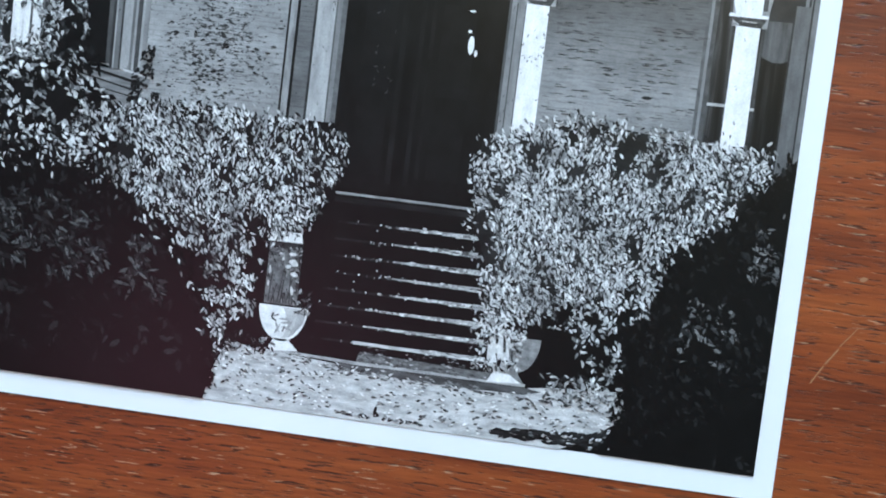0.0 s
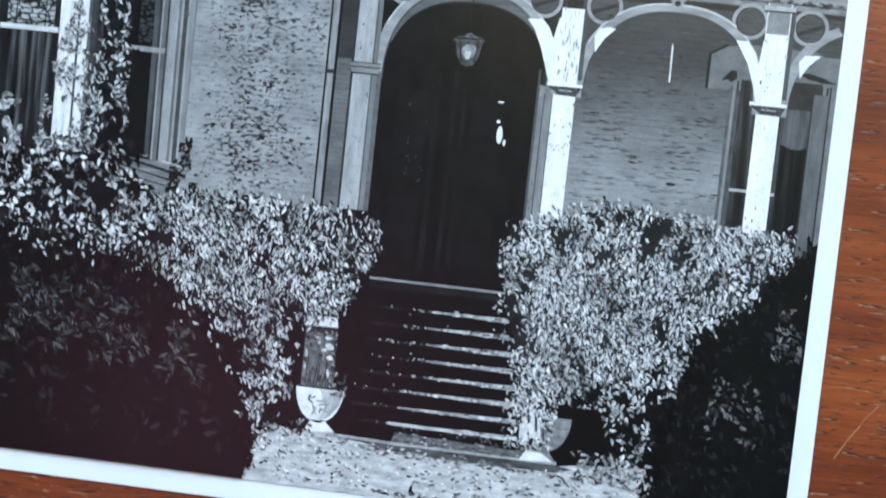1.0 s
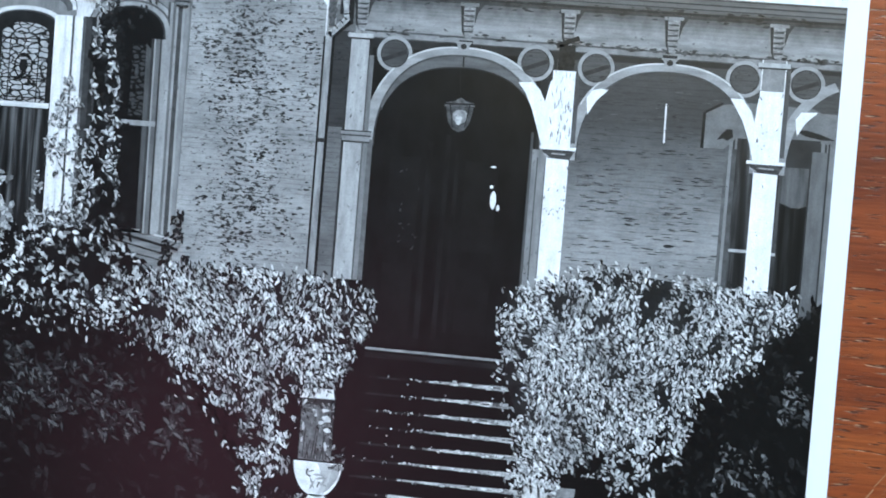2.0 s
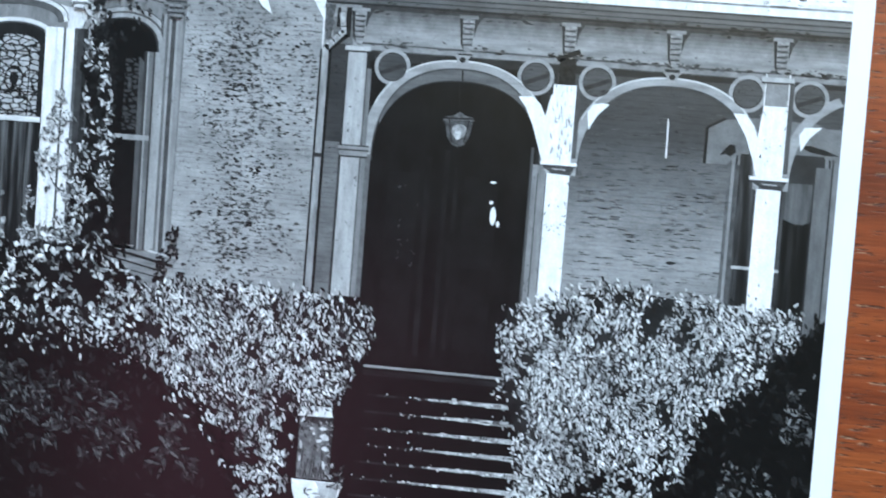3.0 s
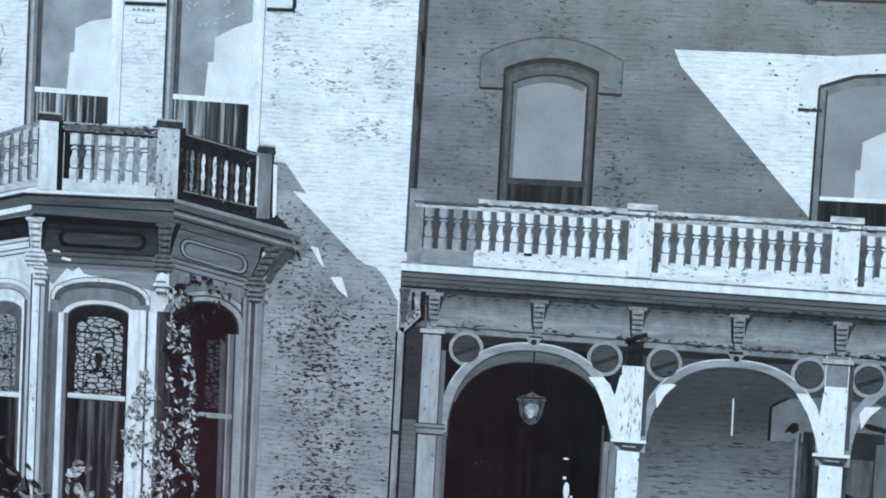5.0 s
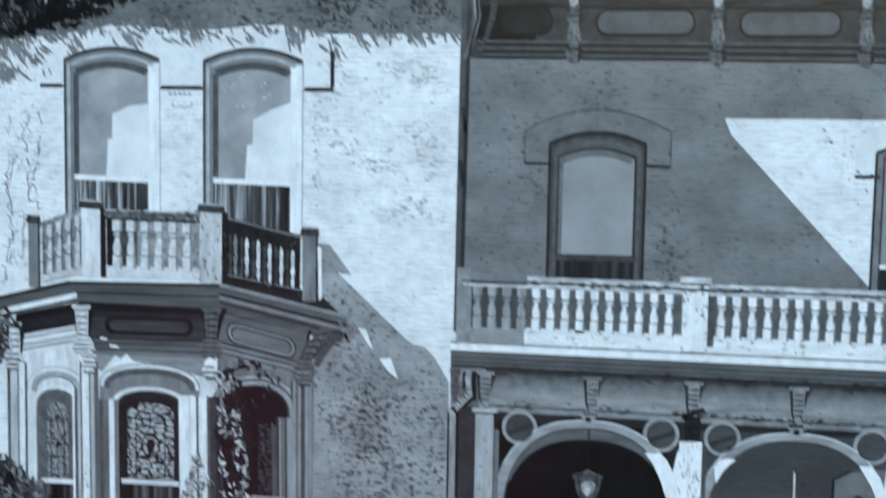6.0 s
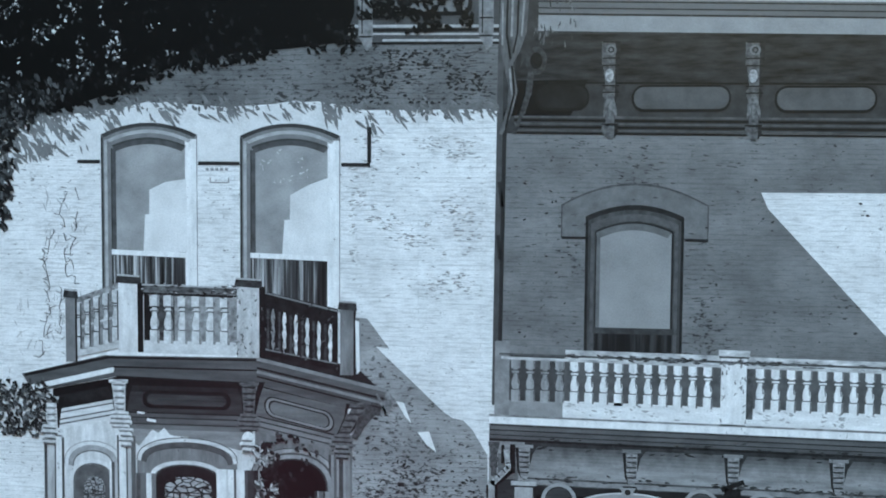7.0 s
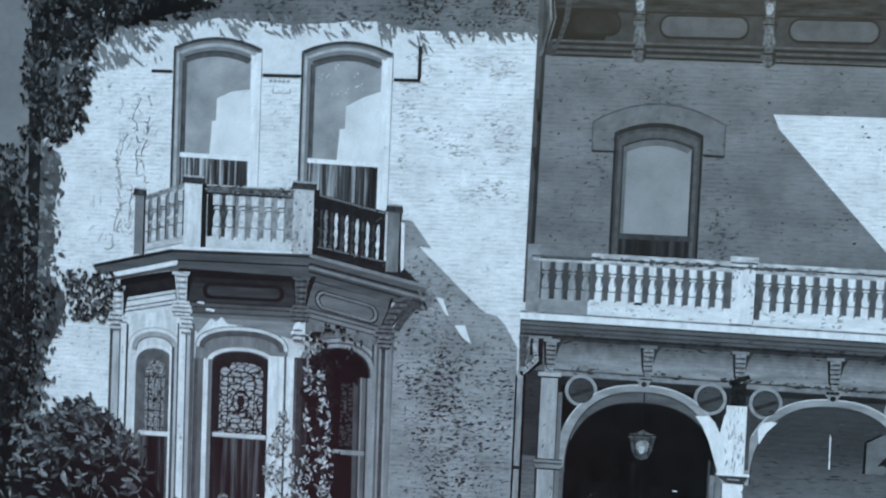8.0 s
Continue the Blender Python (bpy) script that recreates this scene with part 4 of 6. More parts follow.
ink("casing_line", [rect(-70.8, 60, -70.2, 110), rect(-69.0, 60, -68.7, 104)], DUSK, 20, porch)
side_wall = ink("porch_side", rect(-120.6, 60, -115.6, 138), brick(110, 144, 50, 0.8), 11, label="printed side strip of brick beside the porch")
ink("side_dark", rect(-120.6, 108, -116.2, 131.6), brick(58, 88, 30, 0.8), 12, side_wall)
ink("corner_bracket", corbel(-121.6, 140.9, 2.8, 8.5), mottle(56, 124, 0.8), 21, side_wall)
pipe = ink("drainpipe", [rect(-122.9, 60, -121.3, 129)], mottle(120, 184, 2, 1, 0.2), 13, label="printed drainpipe with an elbow")
ink("pipe_line", [rect(-123.4, 60, -122.8, 130), rect(-121.3, 60, -120.8, 129)], LEAD, 12, pipe)
ink("pipe_elbow", [line(-122.1, 130.2, -117.9, 134.6, 1.4), line(-117.9, 134.2, -118.6, 139.0, 1.3), rect(-122.9, 128.5, -121.3, 131.2)], mottle(140, 204, 1.0), 24, pipe)
ink("elbow_joint", [line(-120.9, 132.9, -120.0, 131.9, 0.3), line(-119.6, 134.2, -118.7, 133.2, 0.3), line(-118.7, 135.6, -117.3, 135.8, 0.3)], DIM, 25, pipe)
ink("pipe_shadow", [rect(-117.6, 133.2, -116.3, 140.4), rect(-119.8, 135.6, -119.0, 140.2), line(-120.6, 130.6, -117.0, 133.6, 0.8)], mottle(30, 56, 1.5), 22, pipe)
ink("pipe_collar", [rect(-123.1, h, -121.1, h + 1.0) for h in (104,)], DIM, 14, pipe)

# ---- bay window of the wing ----
bay = ink("bay_window", [(-237.4, 60), (-157.6, 60), (-157.2, 140), (-160, 149), (-182, 154), (-219, 154.5), (-238, 150), (-237.2, 140)], painted(210, 240, 130, 0.25, 90), 8, label="printed three-sided bay window with carved trim")
ink("bay_shaded_side", [(-182.4, 60), (-157.6, 60), (-157.2, 141), (-182.4, 146)], painted(118, 146, 70, 0.3, 90), 9, bay)
ink("bay_front_shade", [(-218, 140.6), (-213.2, 136.4), (-209.6, 140.8), (-206.4, 139.4), (-201, 139.2), (-195, 138.6), (-190, 137.0), (-186.4, 136.2), (-183, 137), (-183, 143.5), (-218, 143.8)], painted(142, 168, 90, 0.2), 9.5, bay)
bands("front_frieze", -218, 154.3, -183, 154.4, (2.2, 1.6, 5.2, 0.35, 0.9, 0.4, 1.2, 0.4, 1.2), (mottle(24, 44, 3), mottle(44, 66, 3), painted(62, 84, 40, 0.3), mottle(34, 52, 2), painted(92, 116, 56, 0.3), mottle(58, 80, 2), painted(98, 124, 60, 0.3), mottle(64, 86, 2), painted(116, 140, 70, 0.3)), 10, bay)
bands("side_frieze", -182.8, 154.2, -158.4, 149.2, (1.2, 7.4, 0.4, 0.8, 0.4, 1.0, 0.4, 1.2), (mottle(36, 60, 3), painted(104, 128, 56, 0.3), mottle(52, 74, 2), painted(128, 150, 70, 0.3), mottle(64, 90, 2), painted(132, 156, 70, 0.3), mottle(70, 96, 2), painted(126, 150, 70, 0.3)), 10, bay)
bands("left_frieze", -236.4, 150.6, -218, 154.4, (2.0, 3.6, 0.8, 0.4, 1.4, 0.4, 0.8, 0.4, 1.2), (mottle(20, 40, 3), mottle(30, 62, 2), painted(206, 232, 120, 0.2), mottle(110, 140, 2), painted(214, 240, 120, 0.2), mottle(96, 128, 2), painted(206, 232, 120, 0.2), mottle(84, 120, 2), painted(212, 240, 120, 0.2)), 10, bay)
ink("panel_rim", [rounded(-212.2, 146.4, -188.7, 151.0, 2.2)], mottle(26, 42, 2), 12, bay)
ink("panel_bead", [rounded(-211.8, 146.7, -189.1, 150.8, 2.0)], painted(96, 120, 50, 0.2), 12.5, bay)
ink("panel_groove", [rounded(-211.2, 147.2, -189.7, 150.4, 1.6)], mottle(38, 56, 2), 13, bay)
ink("panel", [rounded(-210.9, 147.3, -190.0, 150.0, 1.4)], painted(66, 90, 44, 0.2), 13.5, bay)
for x0, x1, y0, y1, r, tone, k in ((-180.0, -161.9, 145.2, 150.6, 2.5, mottle(40, 58, 2), 12), (-179.6, -162.3, 145.5, 150.3, 2.3, painted(136, 158, 70, 0.2), 12.5), (-178.9, -163.0, 146.1, 149.8, 1.8, mottle(48, 68, 2), 13), (-178.5, -163.4, 146.2, 149.4, 1.6, painted(116, 138, 60, 0.2), 13.5)):
    ink("panel_rim", [(x, y - 0.225 * (x + 179)) for x, y in rounded(x0, y0, x1, y1, r)], tone, k, bay)
cornice = ink("bay_cornice", [(-244.9, 154.4), (-221.6, 160.0), (-181.9, 160.4), (-148.3, 153.1), (-150.4, 146.2), (-181.9, 153.2), (-219.8, 154.2), (-241.5, 149.6)], mottle(84, 118, 4, 0.2, 1.6), 14, label="printed cornice of the bay window")
ink("cornice_edge", [line(-221.6, 160.2, -181.9, 160.6, 0.9), line(-244.6, 154.6, -221.6, 160.1, 0.4)], WHITE, 15, cornice)
ink("cornice_edge", [[(-241.7, 150.2), (-219.8, 155.4), (-219.6, 156.8), (-242.2, 151.5)]], WHITE, 15, cornice)
ink_each("cornice_line", [line(-244, 154.0, -221.2, 159.3, 0.7), line(-221.2, 159.2, -181.9, 159.5, 0.5), line(-220, 156.8, -181.9, 156.9, 0.4), line(-181.9, 157.6, -149, 150.6, 0.5), line(-181.9, 155.4, -150, 148.4, 0.4), line(-219, 154.2, -182, 153.4, 0.7)], LEAD, 15, cornice)
ink("cornice_light", [line(-181.9, 159.9, -148.6, 152.8, 0.9), line(-181.9, 156.6, -149.4, 149.6, 0.7)], mottle(136, 164, 3), 15, cornice)
ink("cornice_end", [[(-148.6, 153), (-146.2, 150.2), (-148.0, 147.2), (-150.2, 146.4)], line(-151, 152, -148.8, 147, 0.6)], mottle(90, 170, 1.2), 16, cornice)
SCROLL, SCROLL_LIT, DEEP = mottle(60, 132, 1.0, 0.5, 1.4), mottle(150, 244, 1.0, 0.5, 1.4), mottle(22, 48, 1.5)
for bx, top, lean, lit in ((-184.0, 154.0, 0.0, False), (-218.6, 153.6, 0.05, True), (-155.2, 149.6, -0.55, False), (-237.4, 148.6, 0.1, True)):
    tone = SCROLL_LIT if lit else SCROLL
    b = ink("bay_bracket", [(bx - 2.6, top), (bx + 2.7, top), (bx + 2.5, top - 0.9), (bx + 1.9, top - 1.1), (bx + 1.7 + lean * 4, top - 4), (bx + 1.4 + lean * 8, top - 8.4), (bx - 1.4 + lean * 8, top - 8.4), (bx - 1.6 + lean * 4, top - 4), (bx - 1.8, top - 1.1), (bx - 2.5, top - 0.9)], tone, 16, bay)
    ink("bracket_side", [(bx + 2.6, top), (bx + 4.2, top), (bx + 2.8 + lean * 4, top - 4), (bx + 1.8 + lean * 8, top - 8.2), (bx + 1.0 + lean * 8, top - 8.4), (bx + 1.5 + lean * 4, top - 4)], DEEP, 15, b)
    ink("bracket_side", [(bx - 2.6, top - 0.4), (bx - 3.6, top - 0.4), (bx - 2.0 + lean * 4, top - 4), (bx - 1.6 + lean * 8, top - 8.2), (bx - 1.1 + lean * 8, top - 8.4)], DEEP, 15, b)
    for h in (1.3, 2.9, 4.6, 6.2, 7.6):
        x = bx + lean * h
        ink("bracket_rung", [(x - 1.9 + h * 0.1, top - h), (x + 2.0 - h * 0.1, top - h + 0.1), (x + 1.6 - h * 0.1, top - h - 0.5), (x - 1.3 + h * 0.05, top - h - 0.4)], mottle(40, 74, 1.0) if not lit else mottle(110, 156, 1.0), 17, b)
        ink("bracket_scroll", ellipse(x + 0.2, top - h - 0.9, 0.95 - h * 0.05, 0.5, 10), mottle(88, 138, 0.8) if not lit else mottle(210, 246, 0.8), 17, b)
    x = bx + lean * 8.4
    turned_cap("bracket_foot", x, top - 8.3, ((2.3, 1.0), (2.9, 1.2), (3.2, 1.2), (2.5, 1.0)), mottle(100, 140, 1.2) if not lit else mottle(206, 240, 1.2), mottle(54, 88, 1.2) if not lit else mottle(120, 170, 1.2), 18, b, lean * 0.2)
ink("bracket_scroll", [[(-150.6, 150.2), (-149.0, 148.6), (-151.4, 146.6), (-154.2, 143.2), (-156.0, 140.0), (-157.4, 140.4), (-156.0, 145.0), (-153.6, 148.8)]], mottle(44, 112, 1.0), 15, bay)
ink("sun_streak", [[(-209, 139.2), (-206.4, 141.4), (-204.8, 139.6), (-201, 139.0), (-207, 137.6), (-210.6, 136.6)], line(-211, 143.4, -208.6, 143.0, 0.7), line(-213.6, 145.2, -211.6, 145.0, 0.5), ellipse(-184.2, 139.2, 1.7, 2.0, 12)], WHITE, 18, bay)


def lead_light(cx, half, y0, y1, rise, light, dark, layer, parent, seed):
    """Leaded upper sash: curly pale pieces between dark cames round a dark boss."""
    g = ink("leaded_light", arched(cx, half, y0, y1, rise), leaded(light, dark, half * 0.33, 0.06), layer, parent, "printed leaded glass with a dark boss")
    dark = mottle(dark - 8, dark + 8, 2)
    ink("came", [rect(cx + s * half * 0.62 - 0.16, y0, cx + s * half * 0.62 + 0.16, y1) for s in (-1, 1)] + [rect(cx - half, h, cx + half, h + 0.3) for h in (y0 + 0.9, y0 + (y1 - y0) * 0.34, y1 - 1.2)], dark, layer + 9, g)
    ink("boss", ellipse(cx, (y0 + y1) / 2 + 0.6, half * 0.19, half * 0.27, 14), LEAD, layer + 10, g)
    ink("came", ring(cx, (y0 + y1) / 2 + 0.6, half * 0.34, half * 0.46, half * 0.40, half * 0.53, 0, 360, 20), dark, layer + 10, g)


def bay_light(cx, half, spring, rise, base, sash, hood, tones, seed, glass=True):
    """One face of the bay: a hood of two arched bands over a leaded sash and a curtained one.
    hood: outer half width, its spring and rise."""
    lit, shade, hollow, line_tone, glass_light, glass_dark, reveal = tones
    ho, hs, hr = hood
    w = ink("bay_arch", arch_band(cx, half + 2.4, spring + 0.4, rise + 0.6, ho, hs, hr, base), shade, 19, bay, "printed arched bay sash")
    ink("hood_light", arch_band(cx, ho - 1.0, hs - 0.2, hr - 0.8, ho, hs, hr), lit, 20, w)
    ink("hood_line", arch_band(cx, ho - 0.05, hs, hr - 0.05, ho + 0.2, hs, hr + 0.2), hollow, 20, w)
    ink("hood_hollow", arch_band(cx, ho - 2.3, hs - 0.5, hr - 1.9, ho - 1.0, hs - 0.2, hr - 0.8), hollow, 20, w)
    ink("hood_line", arch_band(cx, ho - 2.5, hs - 0.55, hr - 2.1, ho - 2.2, hs - 0.5, hr - 1.8), line_tone, 20.5, w)
    ink("inner_light", arch_band(cx, half + 1.6, spring + 0.2, rise + 0.5, half + 2.7, spring + 0.7, rise + 1.0, base), lit, 21, w)
    ink("inner_line", arch_band(cx, half + 1.1, spring, rise + 0.3, half + 1.6, spring + 0.2, rise + 0.5, base), line_tone, 21, w)
    ink("window_reveal", arched(cx, half + 1.1, base, spring, rise + 0.3), reveal, 22, w)
    if glass:
        lead_light(cx + 0.3, half - 1.0, sash + 1.0, spring - 1.8, rise * 0.8, glass_light, glass_dark, 23, w, seed)
    ink("curtain", rect(cx - half + 0.4, base, cx + half, sash - 0.6), folds(14, 120, 1.9), 23, w)
    ink("sash_bar", rect(cx - half - 0.4, sash - 0.4, cx + half + 0.6, sash + 0.9), lit, 35, w)
    return w


BRIGHT, SOFT_GREY, GREY_LINE = painted(220, 246, 140, 0.3, 90), painted(176, 206, 110, 0.25, 90), mottle(78, 112, 2, 1, 0.2)
DULL, DULL_LIT, DULL_LINE = painted(108, 134, 60, 0.3, 90), painted(150, 178, 84, 0.3, 90), mottle(58, 84, 2, 1, 0.2)
bay_light(-200.4, 7.2, 127.6, 3.8, 66, 107.8, (13.3, 132.8, 6.1), (painted(200, 234, 120, 0.2), painted(124, 156, 76, 0.2, 90), mottle(88, 120, 3), GREY_LINE, 196, 36, mottle(30, 56, 3)), 5)
stripes("jamb", (-192.0, -189.4, -188.9, -187.4, -186.8, -184.6, -183.8, -182.2, -181.0), (BRIGHT, mottle(206, 230, 2), BRIGHT, GREY_LINE, BRIGHT, mottle(92, 124, 2), mottle(62, 88, 2), mottle(40, 66, 2)), 66, 131.2, 24, bay, -0.6)
stripes("jamb", (-213.7, -212.6, -211.0, -209.6, -208.4), (mottle(84, 112, 2), painted(104, 130, 70, 0.2, 90), BRIGHT, painted(120, 150, 80, 0.2, 90)), 66, 129.4, 24, bay, -0.3)
bay_light(-225.6, 3.9, 126.2, 4.6, 66, 106.9, (7.8, 131.0, 6.2), (painted(214, 238, 150, 0.2, 90), painted(206, 230, 130, 0.2, 90), mottle(164, 190, 2), mottle(104, 138, 2, 1, 0.2), 184, 70, mottle(92, 128, 3)), 6)
right_light = bay_light(-172.4, 7.4, 126.4, 7.6, 78, 105.2, (11.2, 128.4, 8.8), (DULL_LIT, DULL, mottle(92, 116, 2), DULL_LINE, 62, 16, mottle(14, 30, 3)), 7, glass=False)
ink("dark_glass", arched(-173.2, 7.4, 106.6, 126.6, 7.0), mottle(10, 24, 4), 30, right_light)
ink("dark_glass", rect(-179.8, 79, -167.4, 104.9), mottle(12, 32, 4), 30, right_light)
ink("leaded_light", rect(-171.6, 107, -167.6, 125), leaded(84, 14, 1.7), 31, right_light)
ink("lead_glint", [leaf(-170.2, 118.4, 3.6, 1.1, 88), leaf(-170.6, 110.6, 2.2, 0.8, 80)], mottle(60, 96, 1.4), 32, right_light, step=0.0006)
ink("dark_lining", [(-167.4, 79), (-164.8, 79), (-165.6, 122.6), (-168.2, 125.4)], mottle(84, 108, 2, 1, 0.2), 32, right_light)
stripes("jamb", (-166.4, -165.7, -165.3, -164.2, -163.7, -162.7), (DULL_LINE, DULL_LIT, DULL, DULL_LINE, DULL_LIT), 78, 126.6, 33, right_light, -0.5)
stripes("pilaster", (-162.9, -162.3, -161.6, -160.9, -160.3, -159.2, -158.6, -157.4), (mottle(70, 96, 2), DULL_LIT, DULL, DULL_LIT, mottle(76, 102, 2), DULL_LIT, painted(134, 160, 70, 0.3, 90)), 78, 136, 21, bay, -0.4)
stripes("pilaster", (-218.8, -218.3, -216.4, -216.0, -215.0, -213.8), (GREY_LINE, BRIGHT, GREY_LINE, SOFT_GREY, mottle(100, 132, 2, 1, 0.2)), 66, 139, 21, bay, -0.3)
stripes("pilaster", (-239.2, -238.4, -236.4, -236.0, -234.4, -233.8), (GREY_LINE, SOFT_GREY, GREY_LINE, BRIGHT, GREY_LINE), 66, 138, 21, bay, 0.3)
stripes("jamb", (-221.0, -220.4, -219.6, -218.8), (BRIGHT, GREY_LINE, SOFT_GREY), 66, 132, 24, bay, -0.2)
turned_cap("pilaster_cap", -184.4, 139.6, ((1.5, 1.0), (2.0, 1.5), (1.4, 1.3)), mottle(206, 248, 1.0), mottle(96, 150, 1.0), 36, bay)
turned_cap("pilaster_cap", -216.6, 141.0, ((2.0, 1.0), (1.6, 1.4), (2.0, 1.2), (1.5, 1.4)), mottle(206, 246, 1.0), mottle(110, 160, 1.0), 36, bay)
turned_cap("pilaster_cap", -159.8, 138.6, ((1.9, 1.2), (2.3, 1.2), (1.7, 1.2)), mottle(112, 156, 1.0), mottle(44, 84, 1.0), 36, bay)
turned_cap("pilaster_cap", -237.3, 141.2, ((2.0, 1.2), (2.4, 1.4), (1.6, 1.4), (1.9, 1.2)), mottle(190, 232, 1.0), mottle(90, 140, 1.0), 36, bay)
ink("bay_sill", [[(-175.4, 81.0), (-158.3, 77.6), (-155.6, 76.2), (-156.4, 74.8), (-158.4, 73.6), (-159, 69), (-174, 69), (-174.6, 76.4)]], mottle(116, 164, 2, 0.2, 1.5), 23, bay)
ink("sill_line", [line(-174.4, 78.2, -156.2, 74.6, 0.7), line(-174, 76.2, -158.4, 73.0, 0.4), line(-173.4, 74.0, -158.8, 71.4, 0.3)], mottle(30, 60, 2), 24, bay)
ink("sill_edge", [line(-175.2, 80.6, -156.0, 76.6, 0.5)], PALE, 24, bay)
leaves("wall_foot_leaf", [(-160, 80), (-155.6, 86), (-154.8, 74), (-150, 70), (-161, 68)], 110, 1.6, 60, 50, leafy((0, 14), (1, 60)), 25, bay, gaps=0.8, gap_size=4, slim=0.45)
# balustrade on the bay
bal = ink("bay_balustrade", [rect(-211.8, 160.6, -187.2, 163.9)], mottle(206, 232, 3), 16, label="printed balustrade on top of the bay")
ink("bay_rail", [[(-212, 176.2), (-186, 175.8), (-186, 178.0), (-212, 178.4)]], mottle(30, 150, 1.4, 0.4, 1.3), 18, bal)
ink("rail_light", [line(-212, 178.2, -186, 177.8, 0.4)], PALE, 19, bal)
ink("rail_line", [line(-212, 176.0, -186, 175.5, 0.5)], LEAD, 19, bal)
for i in range(6):
    x = -208.7 + 3.7 * i
    shape = turned(x, 163.2, 175.8, 2.9)
    bl = ink("baluster", shape, mottle(196, 238, 1.8), 17, bal)
    ink("baluster_side", half_side(shape, x + 0.5), mottle(120, 186, 1.5), 18, bl)
ink("rail_gap", rect(-211.5, 163.4, -203.4, 176.6), mottle(40, 110, 1.6), 15, bal)
ink("rail_gap", rect(-203.4, 163.4, -187, 176.6), mottle(120, 186, 1.8), 15, bal)
for i in range(6):
    x = -208.7 + 3.7 * i
    ink("baluster_ring", [rect(x - 0.8, 166.5, x + 0.8, 166.8), rect(x - 1.0, 171.4, x + 1.0, 171.7), rect(x - 0.8, 172.4, x + 0.8, 172.8)], mottle(70, 130, 1.2), 19, bal)
ink("bay_rail_shadow", rect(-211.5, 163.8, -209.4, 176), LEAD, 16, bal)
ink("bay_rail", [[(-181.2, 161.2), (-161.0, 157.6), (-161.0, 173.0), (-181.2, 177.4)]], mottle(22, 56, 2), 17, bal)
for i in range(6):
    x = -177.6 + 2.95 * i
    y0, y1 = 162.4 - 0.2 * (x + 178), 172.8 - 0.24 * (x + 178)
    side = ((0, 0.15), (0.16, 0.55), (0.30, 0.28), (0.44, 0.70), (0.58, 0.34), (0.80, 0.62), (1, 0.22))
    gap = [(x - w, y0 + (y1 - y0) * v) for v, w in side] + [(x + 0.8 * w, y0 + (y1 - y0) * v) for v, w in reversed(side)]
    ink("baluster_gap", gap, mottle(190, 250, 2) if i else mottle(120, 170, 2), 18, bal)
    ink("baluster_side", turned(x - 1.35, y0, y1, 0.8), mottle(52, 108, 1.2), 18, bal)
leaves("peeling_paint", [(-181.2, 161.2), (-161.0, 157.6), (-161.0, 173.0), (-181.2, 177.4)], 90, 1.0, 70, 40, leafy((0, 16), (0.6, 60), (1, 140)), 19, bal, gaps=0.8, gap_size=3, slim=0.4)
leaves("peeling_paint", [(-212, 175.4), (-186, 175.0), (-186, 178.4), (-212, 178.8)], 70, 1.3, 0, 15, leafy((0, 20), (0.6, 80), (1, 220)), 20, bal, gaps=0.9, gap_size=3, slim=0.3, seed=2)
leaves("peeling_paint", [(-188, 161), (-182, 161), (-182, 178), (-188, 178)], 40, 1.0, 80, 30, leafy((0, 60), (1, 190)), 24, bal, gaps=0.9, gap_size=3, slim=0.35, seed=3)
ink("rail_foot", [(-182, 159.6), (-150, 152.6), (-155.8, 158.2), (-161, 159.4), (-181.2, 163)], mottle(34, 62, 2), 12, bal)
ink("rail_light", [line(-181, 177.0, -160.8, 172.4, 0.45), line(-181, 162.6, -161, 159.2, 0.35)], MID, 19, bal)
ink("rail_gap", [(-231, 160), (-218.4, 163), (-218.4, 177.4), (-231, 173)], mottle(104, 170, 1.6), 15.5, bal)
ink("bay_rail", [[(-231, 172.6), (-218.2, 177.2), (-218.2, 178.6), (-231, 174.0)]], mottle(60, 190, 1.6), 18, bal)
ink("bay_rail", [[(-231, 158.8), (-218.2, 161.8), (-218.2, 163.6), (-231, 160.4)], line(-230.6, 166.4, -218.2, 170.0, 0.5)], mottle(180, 224, 2), 18, bal)
for i in range(5):
    x = -229.2 + 2.5 * i
    low, high = 160.4 + 0.25 * (x + 231), 172.8 + 0.36 * (x + 231)
    ink("baluster", turned(x, low, high, 2.0), mottle(176, 232, 1.4), 17, bal)
    ink("baluster_ring", [rect(x - 0.7, low + (high - low) * f, x + 0.7, low + (high - low) * f + 0.35) for f in (0.27, 0.66, 0.71)] + [rect(x + 0.5, low + 0.4, x + 0.9, high - 0.4)], mottle(66, 110, 1.2), 18, bal)
for x0, x1, y0, y1, tone in ((-218.3, -213.2, 160.8, 178.6, painted(212, 240, 130, 0.4, 90)), (-187.0, -181.2, 160.2, 178.2, mottle(176, 226, 2.2, 1, 0.4)), (-160.4, -157.0, 156.4, 173.0, painted(116, 156, 70, 0.4, 90)), (-232.6, -230.0, 157.8, 174.6, MID)):
    p = ink("bay_post", [rect(x0, y0, x1, y1)], tone, 20, bal)
    ink("post_cap", [[(x0 - 0.7, y1), (x1 + 0.9, y1 - 0.4), (x1 + 0.6, y1 + 1.9), (x0 - 0.2, y1 + 2.2)]], mottle(30, 96, 1.2), 21, p)
    ink("cap_light", [line(x0 - 0.3, y1 + 2.0, x1 + 0.6, y1 + 1.7, 0.5)], PALE, 22, p)
    ink("post_side", rect(x1 - 0.2, y0, x1 + (1.5 if x0 < -165 and x0 > -230 else 0.5), y1), LEAD, 19, p)
ink("sun_sliver", [[(-156.6, 170.2), (-155.6, 170.0), (-155.4, 157.4), (-156.2, 156.6)]], WHITE, 20, bal)

